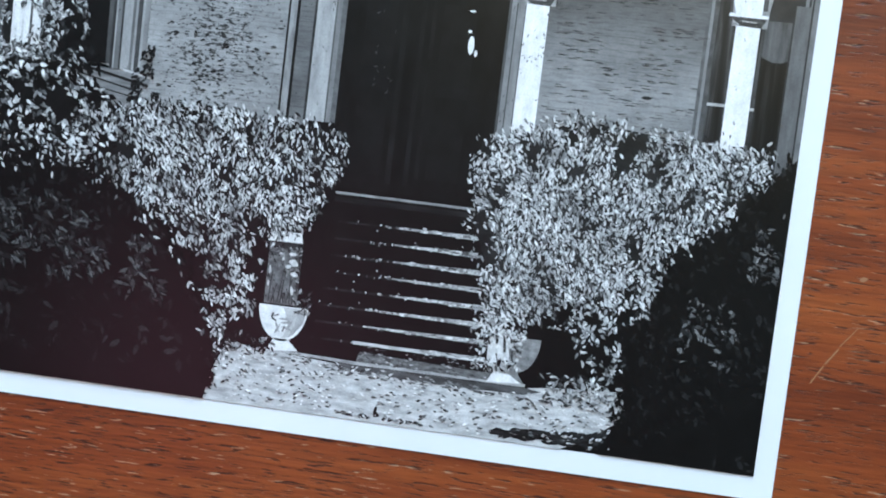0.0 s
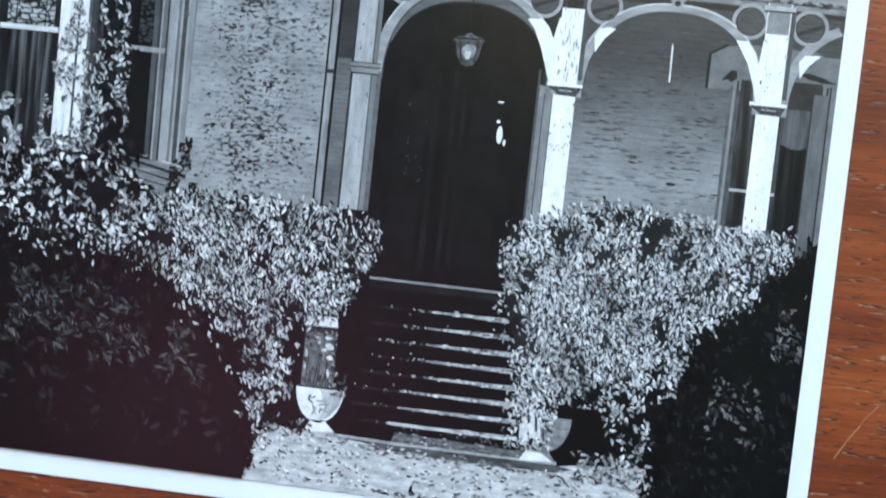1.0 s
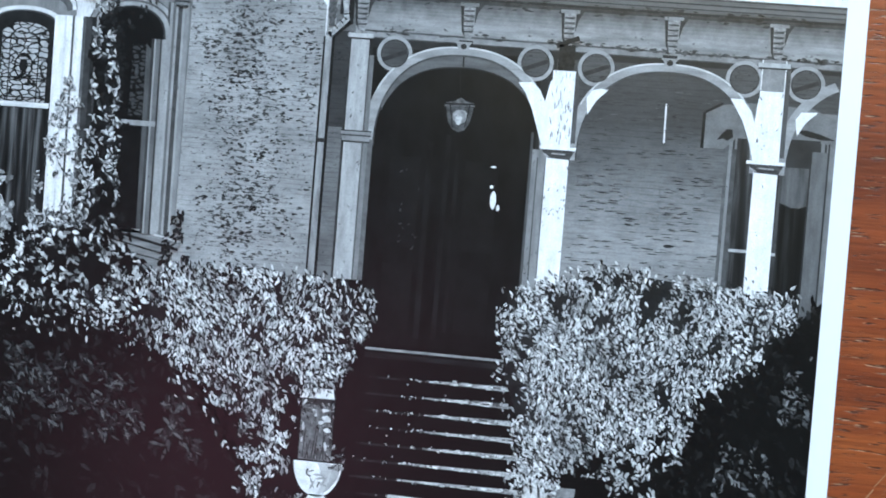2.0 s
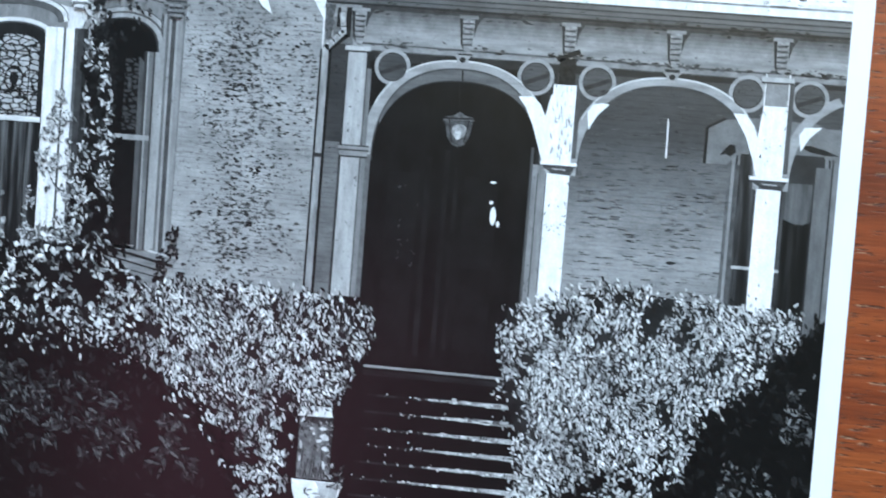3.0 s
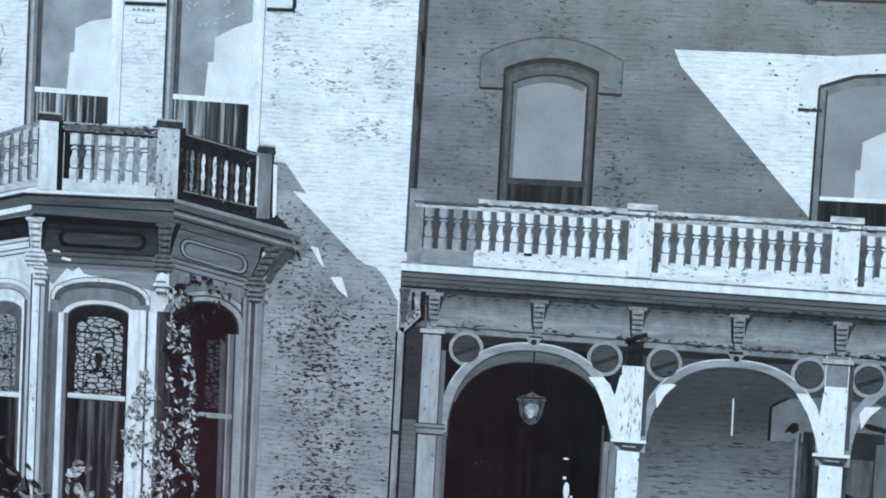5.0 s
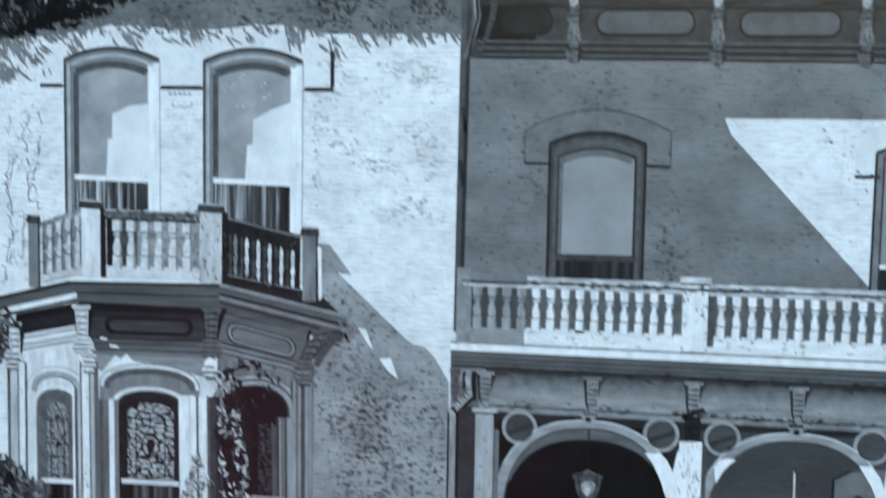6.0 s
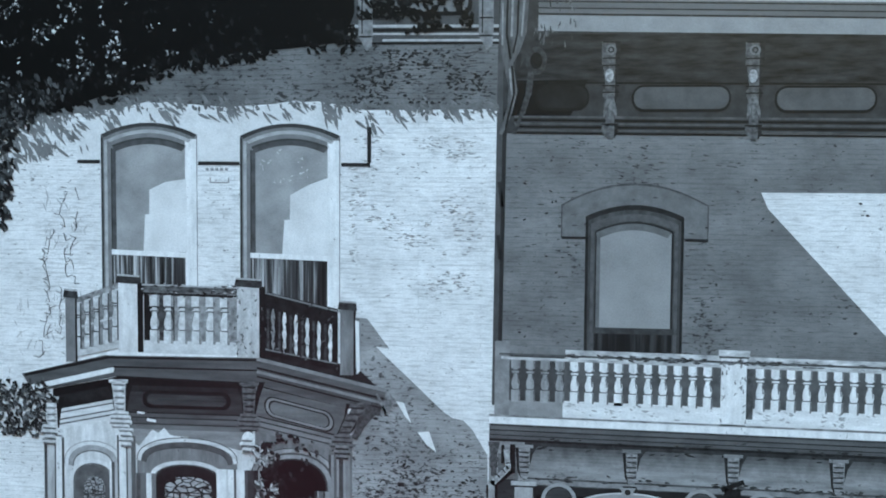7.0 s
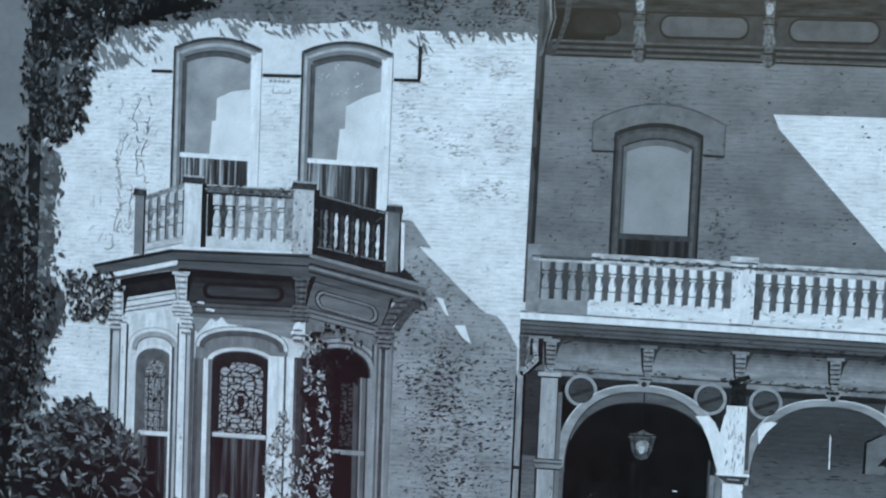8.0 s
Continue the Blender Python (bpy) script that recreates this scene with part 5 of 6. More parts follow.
# ---- steps, urns and ground ----
steps = ink("steps", [(-111.5, 10), (-62, 10), (-68, 56), (-107.2, 56)], mottle(16, 28, 6), 12, label="printed stone steps in shade with bright worn edges")
ink("door_sill", [[(-107, 54.3), (-73, 54.2), (-73, 54.8), (-107, 54.9)]], mottle(96, 190, 1.6, 0.2, 1), 13, steps)
ink("sill_face", [[(-107, 52.4), (-73, 52.4), (-73, 53.6), (-107, 53.6)]], mottle(24, 60, 2, 0.2, 1), 13, steps)
rnd = random.Random(8)
for i in range(8):
    y = 47.6 - 4.12 * i
    x0, x1 = -105.5 - 0.5 * i, -72 + 1.0 * i
    reach = 0.42 if i < 5 else 0.28
    t = ink("tread", [[(x0, y - 0.2), (x1, y - 0.1), (x1, y + 0.5), (x0, y + 0.3)]], mottle(16, 64, 2, 0.4, 0.3), 13, steps)
    ink("tread_edge", [[(x0 + (x1 - x0) * reach, y + 0.05), (x1, y - 0.45), (x1, y + 0.8), (x0 + (x1 - x0) * reach, y + 0.35)]], mottle(10, 244, 1.6, 0.3, 1.3), 14, t)
    bits = []
    for k in range(60):
        f = rnd.random() ** 0.5
        x, d, h = x0 + (x1 - x0) * f, rnd.uniform(0.3, 2.6) * (0.2 + f * f), y + 0.2 + rnd.gauss(0, 0.2)
        bits.append(line(x, h, x + d, h + rnd.uniform(-0.08, 0.08), rnd.uniform(0.2, 0.62)))
    for k in range(2):
        bits.append(leaf(rnd.uniform(x0, x1), y + rnd.uniform(-1.8, 1.8), rnd.uniform(0.3, 0.7), rnd.uniform(0.3, 0.45), rnd.uniform(0, 180)))
    ink("tread_light", bits, leafy((0, 70), (0.4, 180), (1, 250)), 15, t, step=0.0003)
ink("lower_step", [[(-98.6, 18.5), (-66, 18.3), (-66, 18.9), (-98.7, 19.3)]], mottle(150, 240, 1.4, 0.25, 1.2), 16, steps)
ink("lower_step", [[(-97.4, 14.4), (-62, 14.2), (-64, 16.0), (-92, 16.6), (-96.6, 16.8)]], mottle(70, 150, 1.0, 0.4, 1.2), 16, steps)
leaves("step_litter", [(-97, 14.2), (-62, 14), (-62, 18), (-96, 18.4)], 130, 1.0, 0, 20, leafy((0, 40), (0.5, 120), (1, 220)), 17, steps, gaps=0.8, gap_size=4, slim=0.35)
ground = ink("path", [(-134.4, 0), (-132.6, 8), (-129.6, 15.0), (-118, 14.2), (-98, 12.8), (-62, 12.4), (-50, 14.4), (-33, 15.5), (-31.2, 9.7), (-40, 3), (-46, 0)], mottle(172, 230, 2.2, 0.4, 1.3), 13, label="printed gravel path with leaf litter")
ink("kerb", [[(-121, 14.2), (-98, 13.5), (-56, 13.7), (-56, 14.5), (-98, 14.3), (-121, 14.8)]], mottle(150, 216, 1.6, 0.3, 1), 16, ground)
ink("kerb_face", [[(-104, 13.5), (-98, 13.4), (-56, 13.6), (-52, 13.0), (-56, 11.8), (-80, 11.4), (-98, 12.0)]], mottle(56, 116, 2, 0.3, 1), 15, ground)
leaves("path_rim", [(-118, 13.6), (-98, 12.6), (-56, 12.4), (-56, 10.6), (-98, 10.8), (-116, 12.4)], 120, 1.6, 0, 12, leafy((0, 60), (1, 170)), 17, ground, gaps=0.8, gap_size=5, slim=0.3, seed=6)
leaves("path_shadow", [(-64, 0), (-31, 0), (-31, 6), (-42, 4.5), (-64, 2.6)], 170, 3.2, 4, 14, leafy((0, 20), (1, 70)), 17, ground, gaps=0.5, slim=0.25)
leaves("path_rim", [(-133, 10), (-130, 13), (-118, 13.4), (-118, 17), (-131, 18)], 130, 1.3, -40, 60, leafy((0, 14), (0.6, 40), (1, 200)), 20, ground, gaps=0.5, gap_size=4)
leaves("fallen_leaf", [(-56, 11), (-32, 10), (-33, 17), (-52, 18)], 170, 1.5, 10, 50, leafy((0, 40), (0.4, 110), (1, 236)), 30, ground, gaps=0.6, gap_size=4)
leaves("path_litter", [(-134, 0), (-31, 0), (-33, 15), (-60, 12), (-130, 15)], 760, 1.2, -2, 16, leafy((0, 70), (0.4, 150), (0.6, 226), (1, 252)), 16, ground, gaps=0.7, gap_size=6)
leaves("path_weed", [(-101, 0), (-80, 0), (-80, 1.6), (-101, 1.8)], 50, 1.2, 20, 40, DIM, 18, ground, gaps=0.5)
ink("weed", [leaf(-91.2, 3.0, 2.6, 0.9, 80), leaf(-90.6, 2.2, 1.6, 0.7, 130)], LEAD, 19, ground, step=0.0006)
urn = ink("urn", [ellipse(-116.5, 25.4, 6.1, 8.6, 18, 180, 360), [(-119.8, 14.2), (-111.8, 14.8), (-114.6, 17.4), (-118.2, 17.4)]], mottle(222, 250, 2.4), 18, label="printed white stone urn beside the steps")
ink("urn_relief", [leaf(-116 + 1.6 * math.sin(i * 2.2), 21 + 1.3 * math.cos(i * 1.7), 3.0, 0.6, 70 * math.sin(i)) for i in range(7)], mottle(150, 196, 1.5), 20, urn, step=0.0006)
ink("urn_chip", [line(-118.9, 23.6, -119.2, 22.4, 0.45), line(-119.2, 22.3, -118.0, 21.7, 0.4), line(-118.6, 22.9, -117.4, 23.3, 0.25), line(-115.8, 20.6, -116.2, 19.2, 0.3)], mottle(60, 110, 1.2), 22, urn, step=0.0006)
ink("urn_tone", [(-116.6, 25.2), (-110.6, 25.1), (-111.4, 21.6), (-113.6, 18.6), (-116.4, 17.3), (-114.9, 20.4), (-115.4, 22.8)], mottle(186, 214, 2), 19, urn)
ink("urn_shade", [(-112.6, 25.2), (-110.6, 25.0), (-111.3, 22.0), (-113.4, 18.8), (-114.8, 17.8), (-113.4, 21)], mottle(160, 196, 2), 19, urn)
ped = ink("pedestal", rect(-121.6, 25.8, -113.4, 42), mottle(92, 146, 1.6), 17, label="printed weathered pedestal")
ink("pedestal_shade", [rect(-121.4, 39.4, -113.6, 41.0), rect(-114.2, 30, -113.4, 41)], mottle(52, 84, 2), 18, ped)
ink("pedestal_stem", [line(-120.6 + 0.75 * i, 26.2, -120.2 + 0.7 * i + 0.9 * math.sin(i * 2.3), 31.5 + 2.2 * math.cos(i * 1.9), 0.32) for i in range(9)], mottle(56, 96, 1.2), 22, ped, step=0.0006)
ink("pedestal_splash", [leaf(-118.6, 38.2, 0.8, 0.6, 20), leaf(-117.9, 37.0, 0.9, 0.7, 80), leaf(-115.6, 38.3, 2.0, 1.0, 0), leaf(-115.2, 36.2, 1.6, 2.6, 70), leaf(-116.4, 35.2, 1.6, 1.0, 20), leaf(-114.8, 33.4, 1.2, 2.0, 80), leaf(-120.9, 34, 0.6, 2.2, 0), leaf(-121.0, 30.6, 0.5, 1.6, 0), leaf(-115.0, 29.4, 0.8, 2.4, 10)], mottle(190, 240, 1.5), 23, ped, step=0.0006)
ink("pedestal_cap", [(-122.2, 41.0), (-113.6, 41.2), (-114.0, 43.6), (-121.6, 43.6)], WHITE, 19, ped)
leaves("pedestal_leaf", rect(-121.5, 26, -113.5, 40), 200, 1.0, -70, 40, leafy((0, 30), (0.5, 110), (1, 190)), 20, ped, gaps=0.4)
leaves("urn_plant", [(-114, 24), (-109.6, 24), (-110, 29.5), (-113, 30)], 40, 1.2, 40, 60, leafy((0, 40), (0.6, 100), (1, 190)), 20, urn, gaps=0.2)
urn2 = ink("urn", [ellipse(-58.6, 25.4, 5.2, 8.4, 18, 180, 360), [(-64.8, 14.0), (-56.6, 14.6), (-58.6, 17.4), (-63.6, 17.4)]], mottle(124, 176, 1.8), 18, label="printed white stone urn half under ivy")
ink("urn_sunlit", [(-65.8, 18.2), (-63.6, 16.4), (-61.4, 16.6), (-60.6, 20.6), (-61.2, 24.2), (-60.8, 27.0), (-64.8, 27.2), (-66.0, 23.4)], mottle(196, 248, 1.6), 19, urn2)
ink("urn_foot", [(-65.4, 13.8), (-57.0, 14.4), (-60.0, 16.2), (-63.8, 16.6)], WHITE, 20, urn2)
ink("urn_chip", [line(-62.4, 26.6, -61.8, 21.4, 0.6), line(-63.8, 21.0, -63.0, 18.6, 0.4), line(-60.4, 24.6, -59.8, 19.0, 0.5)], mottle(60, 110, 1.2), 21, urn2, step=0.0006)

# ---- plants ----
IVY = leafy((0.0, 14), (0.34, 32), (0.42, 120), (0.62, 206), (1.0, 252), hollow=0.3, crisp=True)
IVY2 = leafy((0.0, 30), (0.20, 60), (0.32, 140), (0.62, 204), (1.0, 250), hollow=0.45, crisp=True)
GLOOM = leafy((0.0, 14), (0.7, 30), (1.0, 64))
left_ivy = [(-176, 56), (-172, 68.5), (-164.5, 68.4), (-160, 70.4), (-150.4, 71.6), (-139, 71.8), (-129, 71), (-116.4, 70.8), (-107.6, 69.4), (-105.2, 64.8), (-107, 58), (-110, 50.5), (-113.5, 44.6), (-122.8, 41), (-129, 34), (-137, 32), (-148, 42)]
ivy_back = ink("ivy_shade", shrunk(left_ivy, 0.93), mottle(18, 44, 4), 25, label="printed dark hollow of the ivy")
leaves("ivy", left_ivy, 6200, 1.5, -70, 30, IVY, 26, label="printed sunlit ivy hanging over the wall", gaps=0.74, gap_size=6.0, slim=0.33, spill=0.9)
leaves("ivy_trail", [(-138, 33), (-123, 42), (-122.6, 30), (-124, 22.5), (-134, 18)], 430, 1.5, -65, 35, IVY, 30, ivy_back, gaps=0.98, gap_size=4.5, slim=0.38)
leaves("ivy_trail", [(-136, 0.5), (-131.5, 0.5), (-130, 17), (-124.5, 23), (-134, 22)], 130, 1.5, -70, 50, IVY, 34, ivy_back, gaps=0.85, gap_size=4)
right_ivy = [(-75, 72), (-67.4, 74), (-59.6, 76.2), (-50.7, 80), (-41.3, 79), (-28, 77.8), (-18.6, 76), (-6.6, 76.2), (-4.6, 71.2), (-12, 62), (-18.3, 54.6), (-25.4, 49), (-31, 43), (-38, 39), (-46, 37), (-50, 34), (-54.5, 30), (-61.8, 28.6), (-68.2, 25), (-67.6, 32), (-71, 42.7), (-74.4, 50.5), (-73.6, 58), (-75, 64)]
ivy_back2 = ink("ivy_shade", shrunk(right_ivy, 0.94), mottle(26, 60, 4), 25, label="printed dark hollow of the ivy")
leaves("ivy", right_ivy, 8200, 1.35, -72, 32, IVY2, 26, label="printed sunlit ivy mound beside the steps", gaps=0.76, gap_size=6.0, slim=0.36, spill=0.9)
leaves("ivy_trail", [(-71, 17), (-58, 17), (-57, 30), (-70, 32)], 330, 1.4, -70, 40, IVY2, 35, ivy_back2, gaps=0.7, gap_size=4)
leaves("ivy_trail", [(-54, 29), (-46, 39), (-26, 49), (-29, 34), (-40, 28)], 420, 1.5, -65, 40, IVY2, 34, ivy_back2, gaps=1.0, gap_size=4.5, slim=0.38)
leaves("ivy_trail", [(-52, 13), (-33, 14), (-34, 31), (-44, 31)], 150, 1.6, -60, 50, IVY2, 35, ivy_back2, gaps=0.95, gap_size=5)
right_bush = [(0, 75), (-4, 71), (-9.9, 60), (-24.3, 50), (-26, 40), (-31.4, 23.4), (-31.3, 12.4), (-37, 1), (-37, 0.2), (0, 0.2)]
shrub2 = ink("shrub", right_bush, mottle(12, 24, 6), 24, label="printed dark shrub")
leaves("shrub_rim", [(0, 77), (-5, 72), (-12, 60), (-27, 51), (-29, 40), (-34, 23), (-34, 8), (-28, 8), (-26, 24), (-20, 46), (-6, 60), (0, 70)], 420, 2.3, -50, 50, leafy((0, 12), (0.8, 28), (1, 64)), 33, shrub2, gaps=0.5, spill=0.6)
leaves("shrub_leaf", right_bush, 700, 2.4, -50, 50, GLOOM, 25, shrub2, gaps=0.9, gap_size=8)
leaves("shrub_glint", [(-22, 24), (-7, 24), (-9, 40), (-20, 40)], 80, 2.0, -60, 50, leafy((0, 60), (1, 150)), 27, shrub2, gaps=1.0, gap_size=5)
leaves("shrub_glint", [(-10, 46), (-0.8, 46), (-0.8, 64), (-8, 56)], 60, 2.0, -60, 50, leafy((0, 60), (1, 150)), 27, shrub2, gaps=0.95, gap_size=5)
left_bush = [(-W, 0.2), (-134.2, 0.2), (-132.2, 9.6), (-134.6, 17.7), (-140, 28.3), (-148, 37), (-160, 49.5), (-176, 53.5), (-192, 57), (-212, 57), (-W, 62)]
leaves("shrub_rim", [(-131.5, 4), (-134, 20), (-148, 40), (-162, 53), (-192, 60), (-214, 60), (-214, 50), (-178, 48), (-160, 42), (-144, 31), (-136, 16), (-135, 4)], 700, 2.6, -50, 50, leafy((0, 12), (0.8, 26), (1, 60)), 36, gaps=0.4, spill=0.7)
shrub = ink("shrub", left_bush, mottle(12, 22, 9), 36, label="printed dark shrub")
leaves("shrub_leaf", [(-212, 6), (-136, 6), (-150, 34), (-176, 46), (-212, 50)], 520, 3.0, -40, 60, GLOOM, 37, shrub, gaps=0.85, gap_size=9)
leaves("ivy_spill", [(-132, 12), (-136, 27), (-150, 42), (-163, 54), (-178, 58), (-200, 61), (-214, 61), (-214, 56), (-178, 52), (-160, 47), (-144, 33), (-136, 18)], 280, 1.5, -62, 35, IVY, 48, gaps=0.9, gap_size=4, slim=0.36, spill=1.2)
leaves("shrub_leaf", [(-214, 30), (-145, 22), (-150, 36), (-176, 46), (-214, 50)], 820, 2.6, -35, 50, leafy((0, 26), (0.6, 60), (1, 118)), 47, shrub, gaps=0.95, gap_size=6, slim=0.3)
upper_ivy = [(-216, 50), (-216, 78), (-206, 80), (-197, 76), (-188, 82), (-176, 77), (-165, 71), (-160, 66), (-166, 52), (-190, 52)]
ink("ivy_shade", upper_ivy, mottle(14, 34, 4), 27, label="printed dark hollow of the ivy")
leaves("ivy", upper_ivy, 1900, 2.0, -50, 45, leafy((0, 8), (0.54, 28), (0.61, 110), (0.78, 206), (1, 248), hollow=0.3, crisp=True), 28, label="printed sunlit leaves below the bay window", gaps=0.7, gap_size=6, slim=0.46, spill=1.0)
leaves("climber_shade", [(-185, 78), (-168, 76), (-171, 104), (-176, 130), (-183, 126), (-180, 108)], 420, 2.2, -60, 50, leafy((0, 10), (1, 34)), 35, gaps=0.8, gap_size=6, slim=0.6)
climb = leaves("climber", [(-183, 139), (-176, 140), (-175, 120), (-173, 100), (-172, 78), (-184, 78), (-181.6, 108)], 330, 1.7, -60, 50, leafy((0, 40), (0.35, 90), (0.6, 180), (1, 240)), 40, label="printed climbing vine on the bay", gaps=0.86, gap_size=4, slim=0.5, halves=True)
leaves("climber_shade", [(-182, 139), (-172, 138), (-172, 124), (-175, 105), (-171, 80), (-180, 80), (-178.6, 108)], 230, 1.9, -60, 50, leafy((0, 12), (1, 54)), 36, climb, gaps=0.9, gap_size=5, slim=0.6)
leaves("climber_leaf", [(-197, 78), (-183, 78), (-183, 108), (-188, 117), (-192, 106)], 380, 1.5, -60, 50, leafy((0, 50), (0.4, 120), (0.7, 190), (1, 240)), 38, climb, gaps=0.85, gap_size=4, slim=0.45, halves=True)
leaves("climber", [(-183, 126), (-178, 128), (-166, 134), (-166, 139), (-178, 142)], 46, 1.4, -40, 50, leafy((0, 14), (1, 90)), 36, gaps=0.9, gap_size=5, slim=0.55)
leaves("climber", [(-209, 76), (-200, 76), (-201, 90), (-206, 92)], 60, 2.2, -50, 60, leafy((0, 90), (1, 225)), 36, gaps=0.9, gap_size=5, slim=0.6)
top_leaf = [(-262, 215), (-249, 221.5), (-234, 222.5), (-219, 226.8), (-207, 231.7), (-201, 234.5), (-187, 236.5), (-172, 237.7), (-160, 239), (-157, 246), (-157, H), (-W, H), (-W, 236), (-266, 236)]
canopy = ink("vine_canopy", top_leaf, mottle(4, 14, 7), 14, label="printed dark vine under the eaves")
leaves("vine_edge", [(-262, 212), (-249, 219), (-219, 224.5), (-201, 232), (-172, 236), (-157, 237), (-157, 241), (-190, 240), (-220, 232), (-262, 228)], 620, 2.2, -50, 45, leafy((0, 10), (0.8, 26), (1, 70)), 15, canopy, gaps=0.7, slim=0.5)
leaves("vine_glint", [(-255, 222), (-214, 229), (-196, 240), (-185, 252), (-255, 256)], 330, 0.95, -40, 70, leafy((0, 40), (0.5, 120), (1, 240)), 23, canopy, gaps=1.3, gap_size=5, slim=0.5)
leaves("vine_glint", [(-255, 220), (-210, 228), (-190, 238), (-160, 246), (-255, 256)], 220, 1.6, -40, 70, leafy((0, 12), (0.6, 26), (1, 60)), 22, canopy, gaps=0.9, gap_size=6, slim=0.45, seed=2)
leaves("vine_edge", [(-164, 238), (-150, 240), (-128, 243), (-128, 248), (-146, 256), (-164, 256)], 420, 1.9, -30, 60, leafy((0, 10), (0.8, 28), (1, 60)), 24, canopy, gaps=0.95, gap_size=6, slim=0.5, seed=4)
vine = ink("side_vine", [[(-264.4, 226), (-261.8, 226), (-260.9, 190), (-261.0, 152), (-263, 120), (-266, 90), (-269, 90), (-265.4, 125), (-264.2, 160), (-264.6, 190)], [(-W, 178), (-271, 177), (-266, 168), (-265, 150), (-265.5, 120), (-266.5, 90), (-W, 90)]], mottle(16, 64, 3), 14, label="printed vine climbing the wing's outer edge")
ink("vine_shade", [(-262, 226), (-257, 222), (-253.5, 212), (-254.5, 198), (-259, 190), (-262, 188)], mottle(56, 112, 3), 8, vine)
ink("vine_shade", [(-262, 152), (-255.6, 150), (-252.0, 143), (-255.0, 134), (-258.4, 128), (-260, 100), (-264, 100)], mottle(52, 104, 3), 8, vine)
ink("vine_shade", [(-261.2, 189), (-256.4, 186), (-254.6, 178), (-257.2, 168), (-256.0, 160), (-258, 154), (-261, 152)], mottle(88, 120, 3), 8, vine)
leaves("vine_shadow", [(-263, 226), (-255, 222), (-251, 212), (-252, 197), (-257, 188), (-254, 180), (-256, 168), (-255, 152), (-250, 143), (-253, 134), (-257, 127), (-259, 102), (-263, 102)], 520, 2.6, -62, 26, mottle(74, 122, 3), 8.6, vine, gaps=0.75, gap_size=5, slim=0.42, seed=7, spill=0.8)
leaves("vine_leaf", [(-265, 229), (-228, 229), (-246, 216), (-248, 193), (-257, 188), (-262, 183), (-266.5, 190), (-266, 212)], 1250, 2.1, -62, 34, leafy((0, 20), (0.6, 52), (1, 116)), 15, vine, gaps=0.72, gap_size=6, slim=0.45, spill=0.8)
leaves("vine_leaf", [(-284, 189), (-267, 187), (-262, 178), (-261, 150), (-255, 146), (-258.5, 132), (-261, 104), (-284, 96)], 1500, 1.9, -62, 38, leafy((0, 18), (0.6, 54), (1, 110)), 26, vine, gaps=0.68, gap_size=6, slim=0.45, spill=1.2, seed=5)
rnd = random.Random(21)
for x, y, low in ((-229.5, 203, 172), (-231.5, 204, 160), (-235.5, 192, 158), (-238, 186, 164)):
    stem = []
    while y > low:
        dx, dy = rnd.gauss(-0.12, 0.55), -rnd.uniform(0.8, 2.0)
        if rnd.random() < 0.75:
            stem.append(line(x, y, x + dx, y + dy, rnd.uniform(0.16, 0.34)))
        if rnd.random() < 0.5:
            stem.append(line(x, y, x + rnd.choice((-1, 1)) * rnd.uniform(0.5, 1.8), y + rnd.uniform(0.1, 1.2), 0.2))
        x, y = x + dx, y + dy
    ink("bare_stem", stem, mottle(92, 160, 2), 7, wing, step=0.0003)
leaves("vine_leaf", [(-254, 152), (-236, 154), (-234, 148), (-240, 138), (-250, 138)], 420, 1.5, -55, 40, leafy((0, 24), (0.6, 70), (1, 140)), 22, vine, gaps=0.8, gap_size=5, slim=0.5)
tree = [(-W, 60), (-W, 106), (-271, 106), (-262, 110), (-252.7, 113), (-241, 113.6), (-232, 106), (-222, 92), (-214, 82), (-212, 60)]
near_tree = ink("near_tree", shrunk(tree, 0.93), mottle(16, 40, 4), 37, label="printed dark tree in front of the bay")
leaves("tree_leaf", tree, 1500, 3.4, -24, 42, leafy((0, 16), (0.42, 48), (0.75, 112), (1, 176)), 38, near_tree, gaps=0.62, gap_size=6, slim=0.42, spill=1.5, halves=True)
leaves("tree_leaf", [(-268, 104), (-252, 114.5), (-240, 115), (-228, 102), (-240, 100), (-262, 98)], 420, 2.4, -20, 40, leafy((0, 40), (0.6, 96), (1, 160)), 49, near_tree, gaps=0.8, gap_size=5, slim=0.42, spill=1.2)
leaves("wall_twig", [(-250, 150), (-226, 150), (-226, 205), (-240, 205)], 90, 2.4, 80, 25, mottle(184, 210, 2), 6, wing, gaps=0.95, gap_size=8, slim=0.14)

# ---- marks on the table ----
def mark(name, polys, material, label):
    me = flat_mesh(name, polys, 0)
    for v in me.vertices:
        v.co.z = TOP + 0.00003
    ob = part(name, me, material, table, label)
    ob.location = -table.location
    return ob


SCRAPED = plain_mat("scraped_wood", (0.31, 0.145, 0.065, 1), 0.6)
mark("scratch", [line(18.9, 37.8, 15.4, 33.2, 0.22), line(15.3, 32.6, 12.6, 28.6, 0.38), line(12.4, 28.2, 9.9, 23.7, 0.34)], SCRAPED, "pale scratch in the finish")
mark("chip", [leaf(18.6, 49.4, 1.9, 1.2, 20)], SCRAPED, "pale chip in the finish")

# ---- room ----
WALL = plain_mat("wall_paint", (0.40, 0.37, 0.33, 1))
CEIL = plain_mat("ceiling_paint", (0.22, 0.21, 0.19, 1))
BOARDS = plain_mat("floor_boards", (0.16, 0.09, 0.05, 1), 0.5)


def slab(name, x0, y0, z0, x1, y1, z1, material, label):
    me = box_mesh(name, x0, y0, z0, x1, y1, z1)
    me.materials.append(material)
    return tagged(new(name, me), label, "", "", "structure")


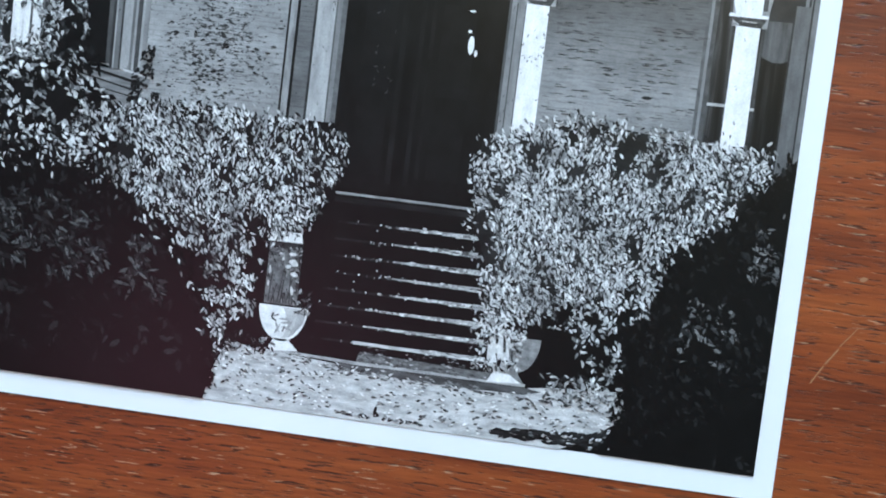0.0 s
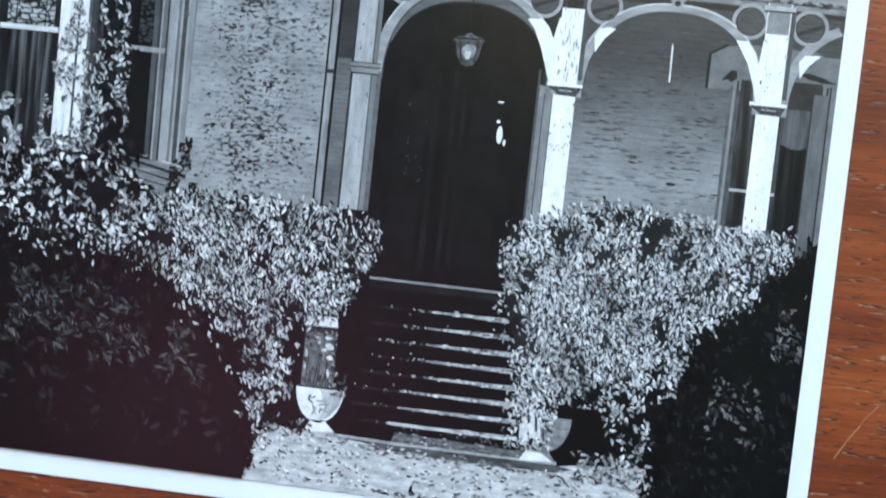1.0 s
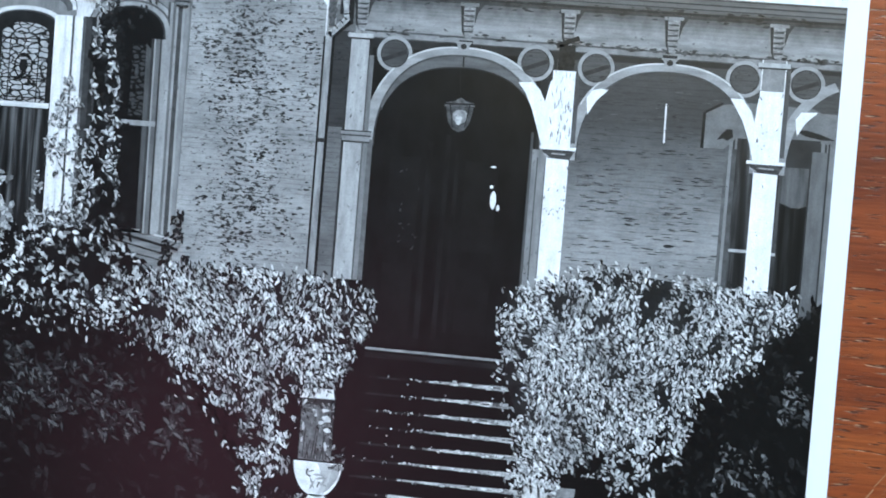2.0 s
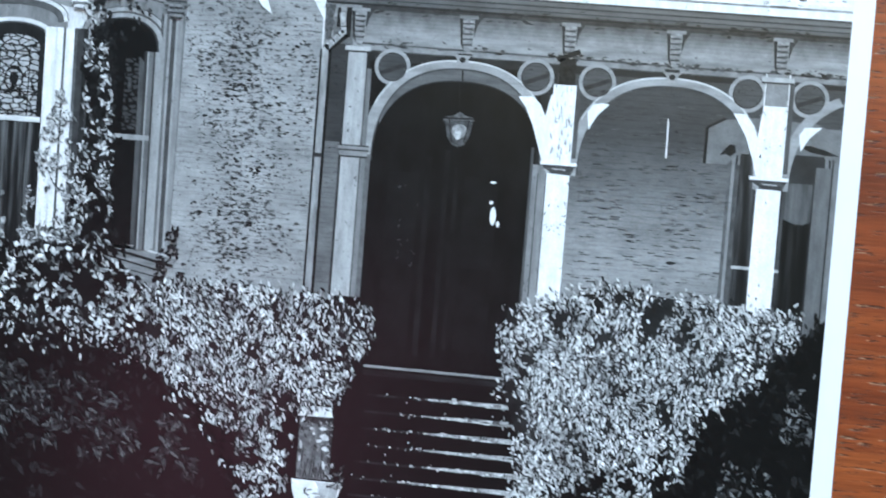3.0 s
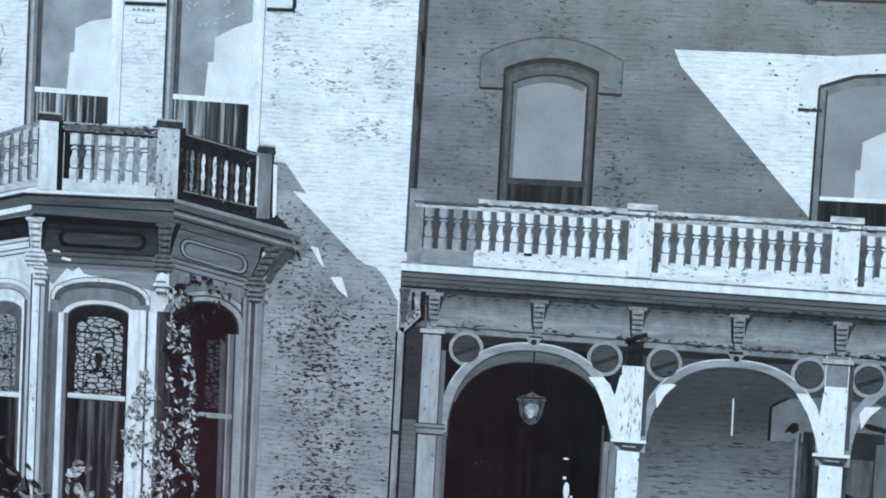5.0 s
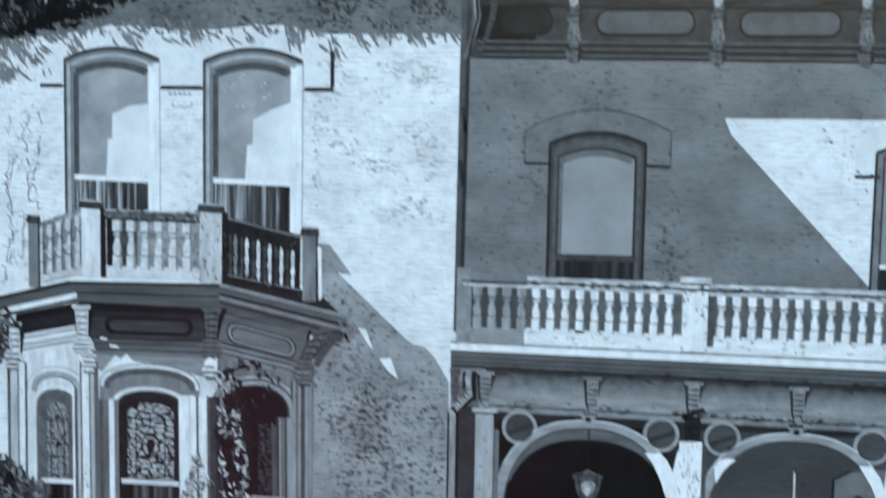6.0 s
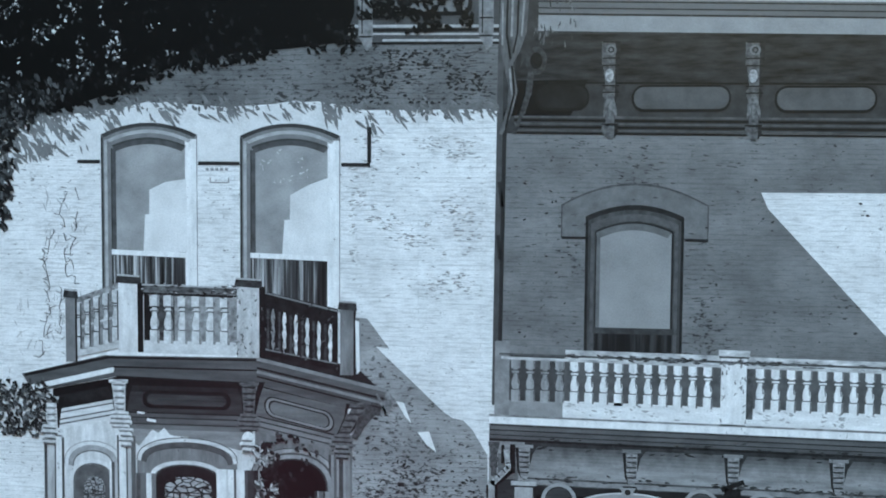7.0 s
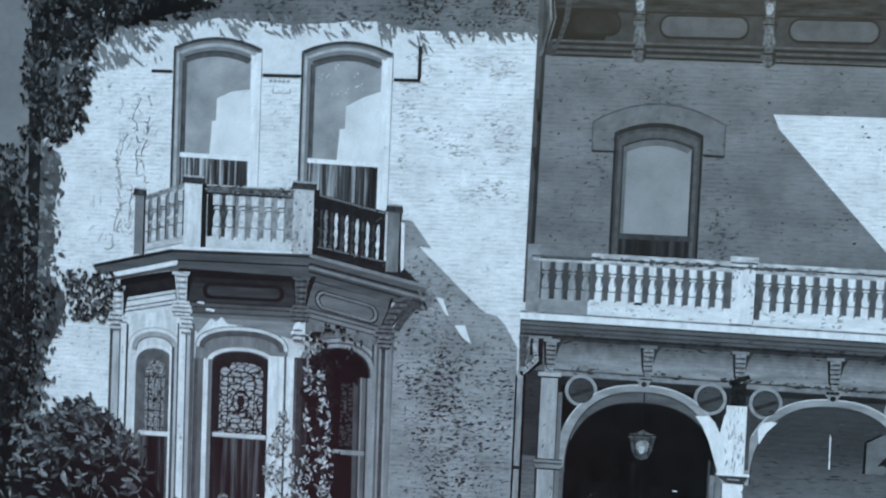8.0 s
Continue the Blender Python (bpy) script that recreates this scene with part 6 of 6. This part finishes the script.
(RX0, RX1), (RY0, RY1) = ROOM_X, ROOM_Y
slab("floor", RX0, RY0, FLOOR_Z - 0.1, RX1, RY1, FLOOR_Z, BOARDS, "brown boarded floor under the table")
slab("ceiling", RX0, RY0, CEIL_Z, RX1, RY1, CEIL_Z + 0.1, CEIL, "plain off-white ceiling of the room")
slab("wall_west", RX0 - 0.12, RY0, FLOOR_Z, RX0, RY1, CEIL_Z, WALL, "plain off-white room wall")
slab("wall_east", RX1, RY0, FLOOR_Z, RX1 + 0.12, RY1, CEIL_Z, WALL, "plain off-white room wall")
slab("wall_south", RX0, RY0 - 0.12, FLOOR_Z, RX1, RY0, CEIL_Z, WALL, "plain off-white room wall")
wn = slab("wall_north", RX0, RY1, FLOOR_Z, WIN_X[0], RY1 + 0.12, CEIL_Z, WALL, "plain room wall with a wide window opening")
for k, b in enumerate(((WIN_X[1], FLOOR_Z, RX1, CEIL_Z), (WIN_X[0], FLOOR_Z, WIN_X[1], WIN_Z[0]), (WIN_X[0], WIN_Z[1], WIN_X[1], CEIL_Z))):
    part("wall_panel", box_mesh("wall_panel", b[0], RY1, b[1], b[2], RY1 + 0.12, b[3]), WALL, wn)

# ---- ceiling light and added red glows above the table ----
def glow_mat(name, colour, strength):
    n = Nodes(name)
    n.bsdf.inputs["Emission Color"].default_value = colour
    n.bsdf.inputs["Emission Strength"].default_value = strength
    return n.done(colour, 0.6)


def lathe(name, profile, n=40):
    """A turned body from (radius, height) pairs."""
    bm = bmesh.new()
    rings = [[bm.verts.new((r * math.cos(2 * math.pi * i / n), r * math.sin(2 * math.pi * i / n), z)) for i in range(n)] for r, z in profile]
    for a, c in zip(rings, rings[1:]):
        for i in range(n):
            bm.faces.new((a[i], a[(i + 1) % n], c[(i + 1) % n], c[i]))
    me = bpy.data.meshes.new(name)
    bm.to_mesh(me)
    bm.free()
    return me


BRASS = plain_mat("aged_brass", (0.45, 0.33, 0.15, 1), 0.4)
ceiling_light = new("ceiling_light", None)
tagged(ceiling_light, "long warm-white ceiling light with a brass rim", "ceiling light")
ceiling_light.location = (0.30, 0.72, CEIL_Z)
for x0, y0, x1, y1 in ((-0.52, -0.27, 0.52, -0.25), (-0.52, 0.25, 0.52, 0.27), (-0.52, -0.25, -0.50, 0.25), (0.50, -0.25, 0.52, 0.25)):
    part("rim", box_mesh("rim", x0, y0, -0.05, x1, y1, 0.0, 0.004), BRASS, ceiling_light)
part("diffuser", box_mesh("diffuser", -0.498, -0.248, -0.075, 0.498, 0.248, -0.02, 0.02), glow_mat("warm_diffuser", (1.0, 0.80, 0.48, 1), 1.7), ceiling_light, "softly glowing warm glass panel")


def pendant(x, y, radius, strength, label, group):
    """Made-up lamp shape hung from the ceiling, glowing to redden the print's gloss."""
    lamp = new("added_red_glow", None)
    tagged(lamp, label, "lamp", group)
    lamp.location = (x, y, CEIL_Z)
    k = radius / 0.21
    part("added_cord", lathe("added_cord", ((0.004, 0.0), (0.004, -0.3)), 10), BRASS, lamp)
    part("shade", lathe("shade", ((0.02, -0.30), (0.14 * k, -0.31), (0.21 * k, -0.42), (0.20 * k, -0.46), (0.001, -0.45))), glow_mat("red_glow", (0.50, 0.18, 0.24, 1), strength), lamp, "added red glow in the shape of a lampshade")


# Two unseen glowing bodies, added only for the soft red reflection in the print.
pendant(-0.60, -0.33, 0.25, 2.2, "added wide red glow, lamp-shaped, for the print's reddish reflection", "pendant lamps over the table")
pendant(-0.27, -0.22, 0.17, 0.6, "added small dim red glow, lamp-shaped, for the print's reddish reflection", "pendant lamps over the table")
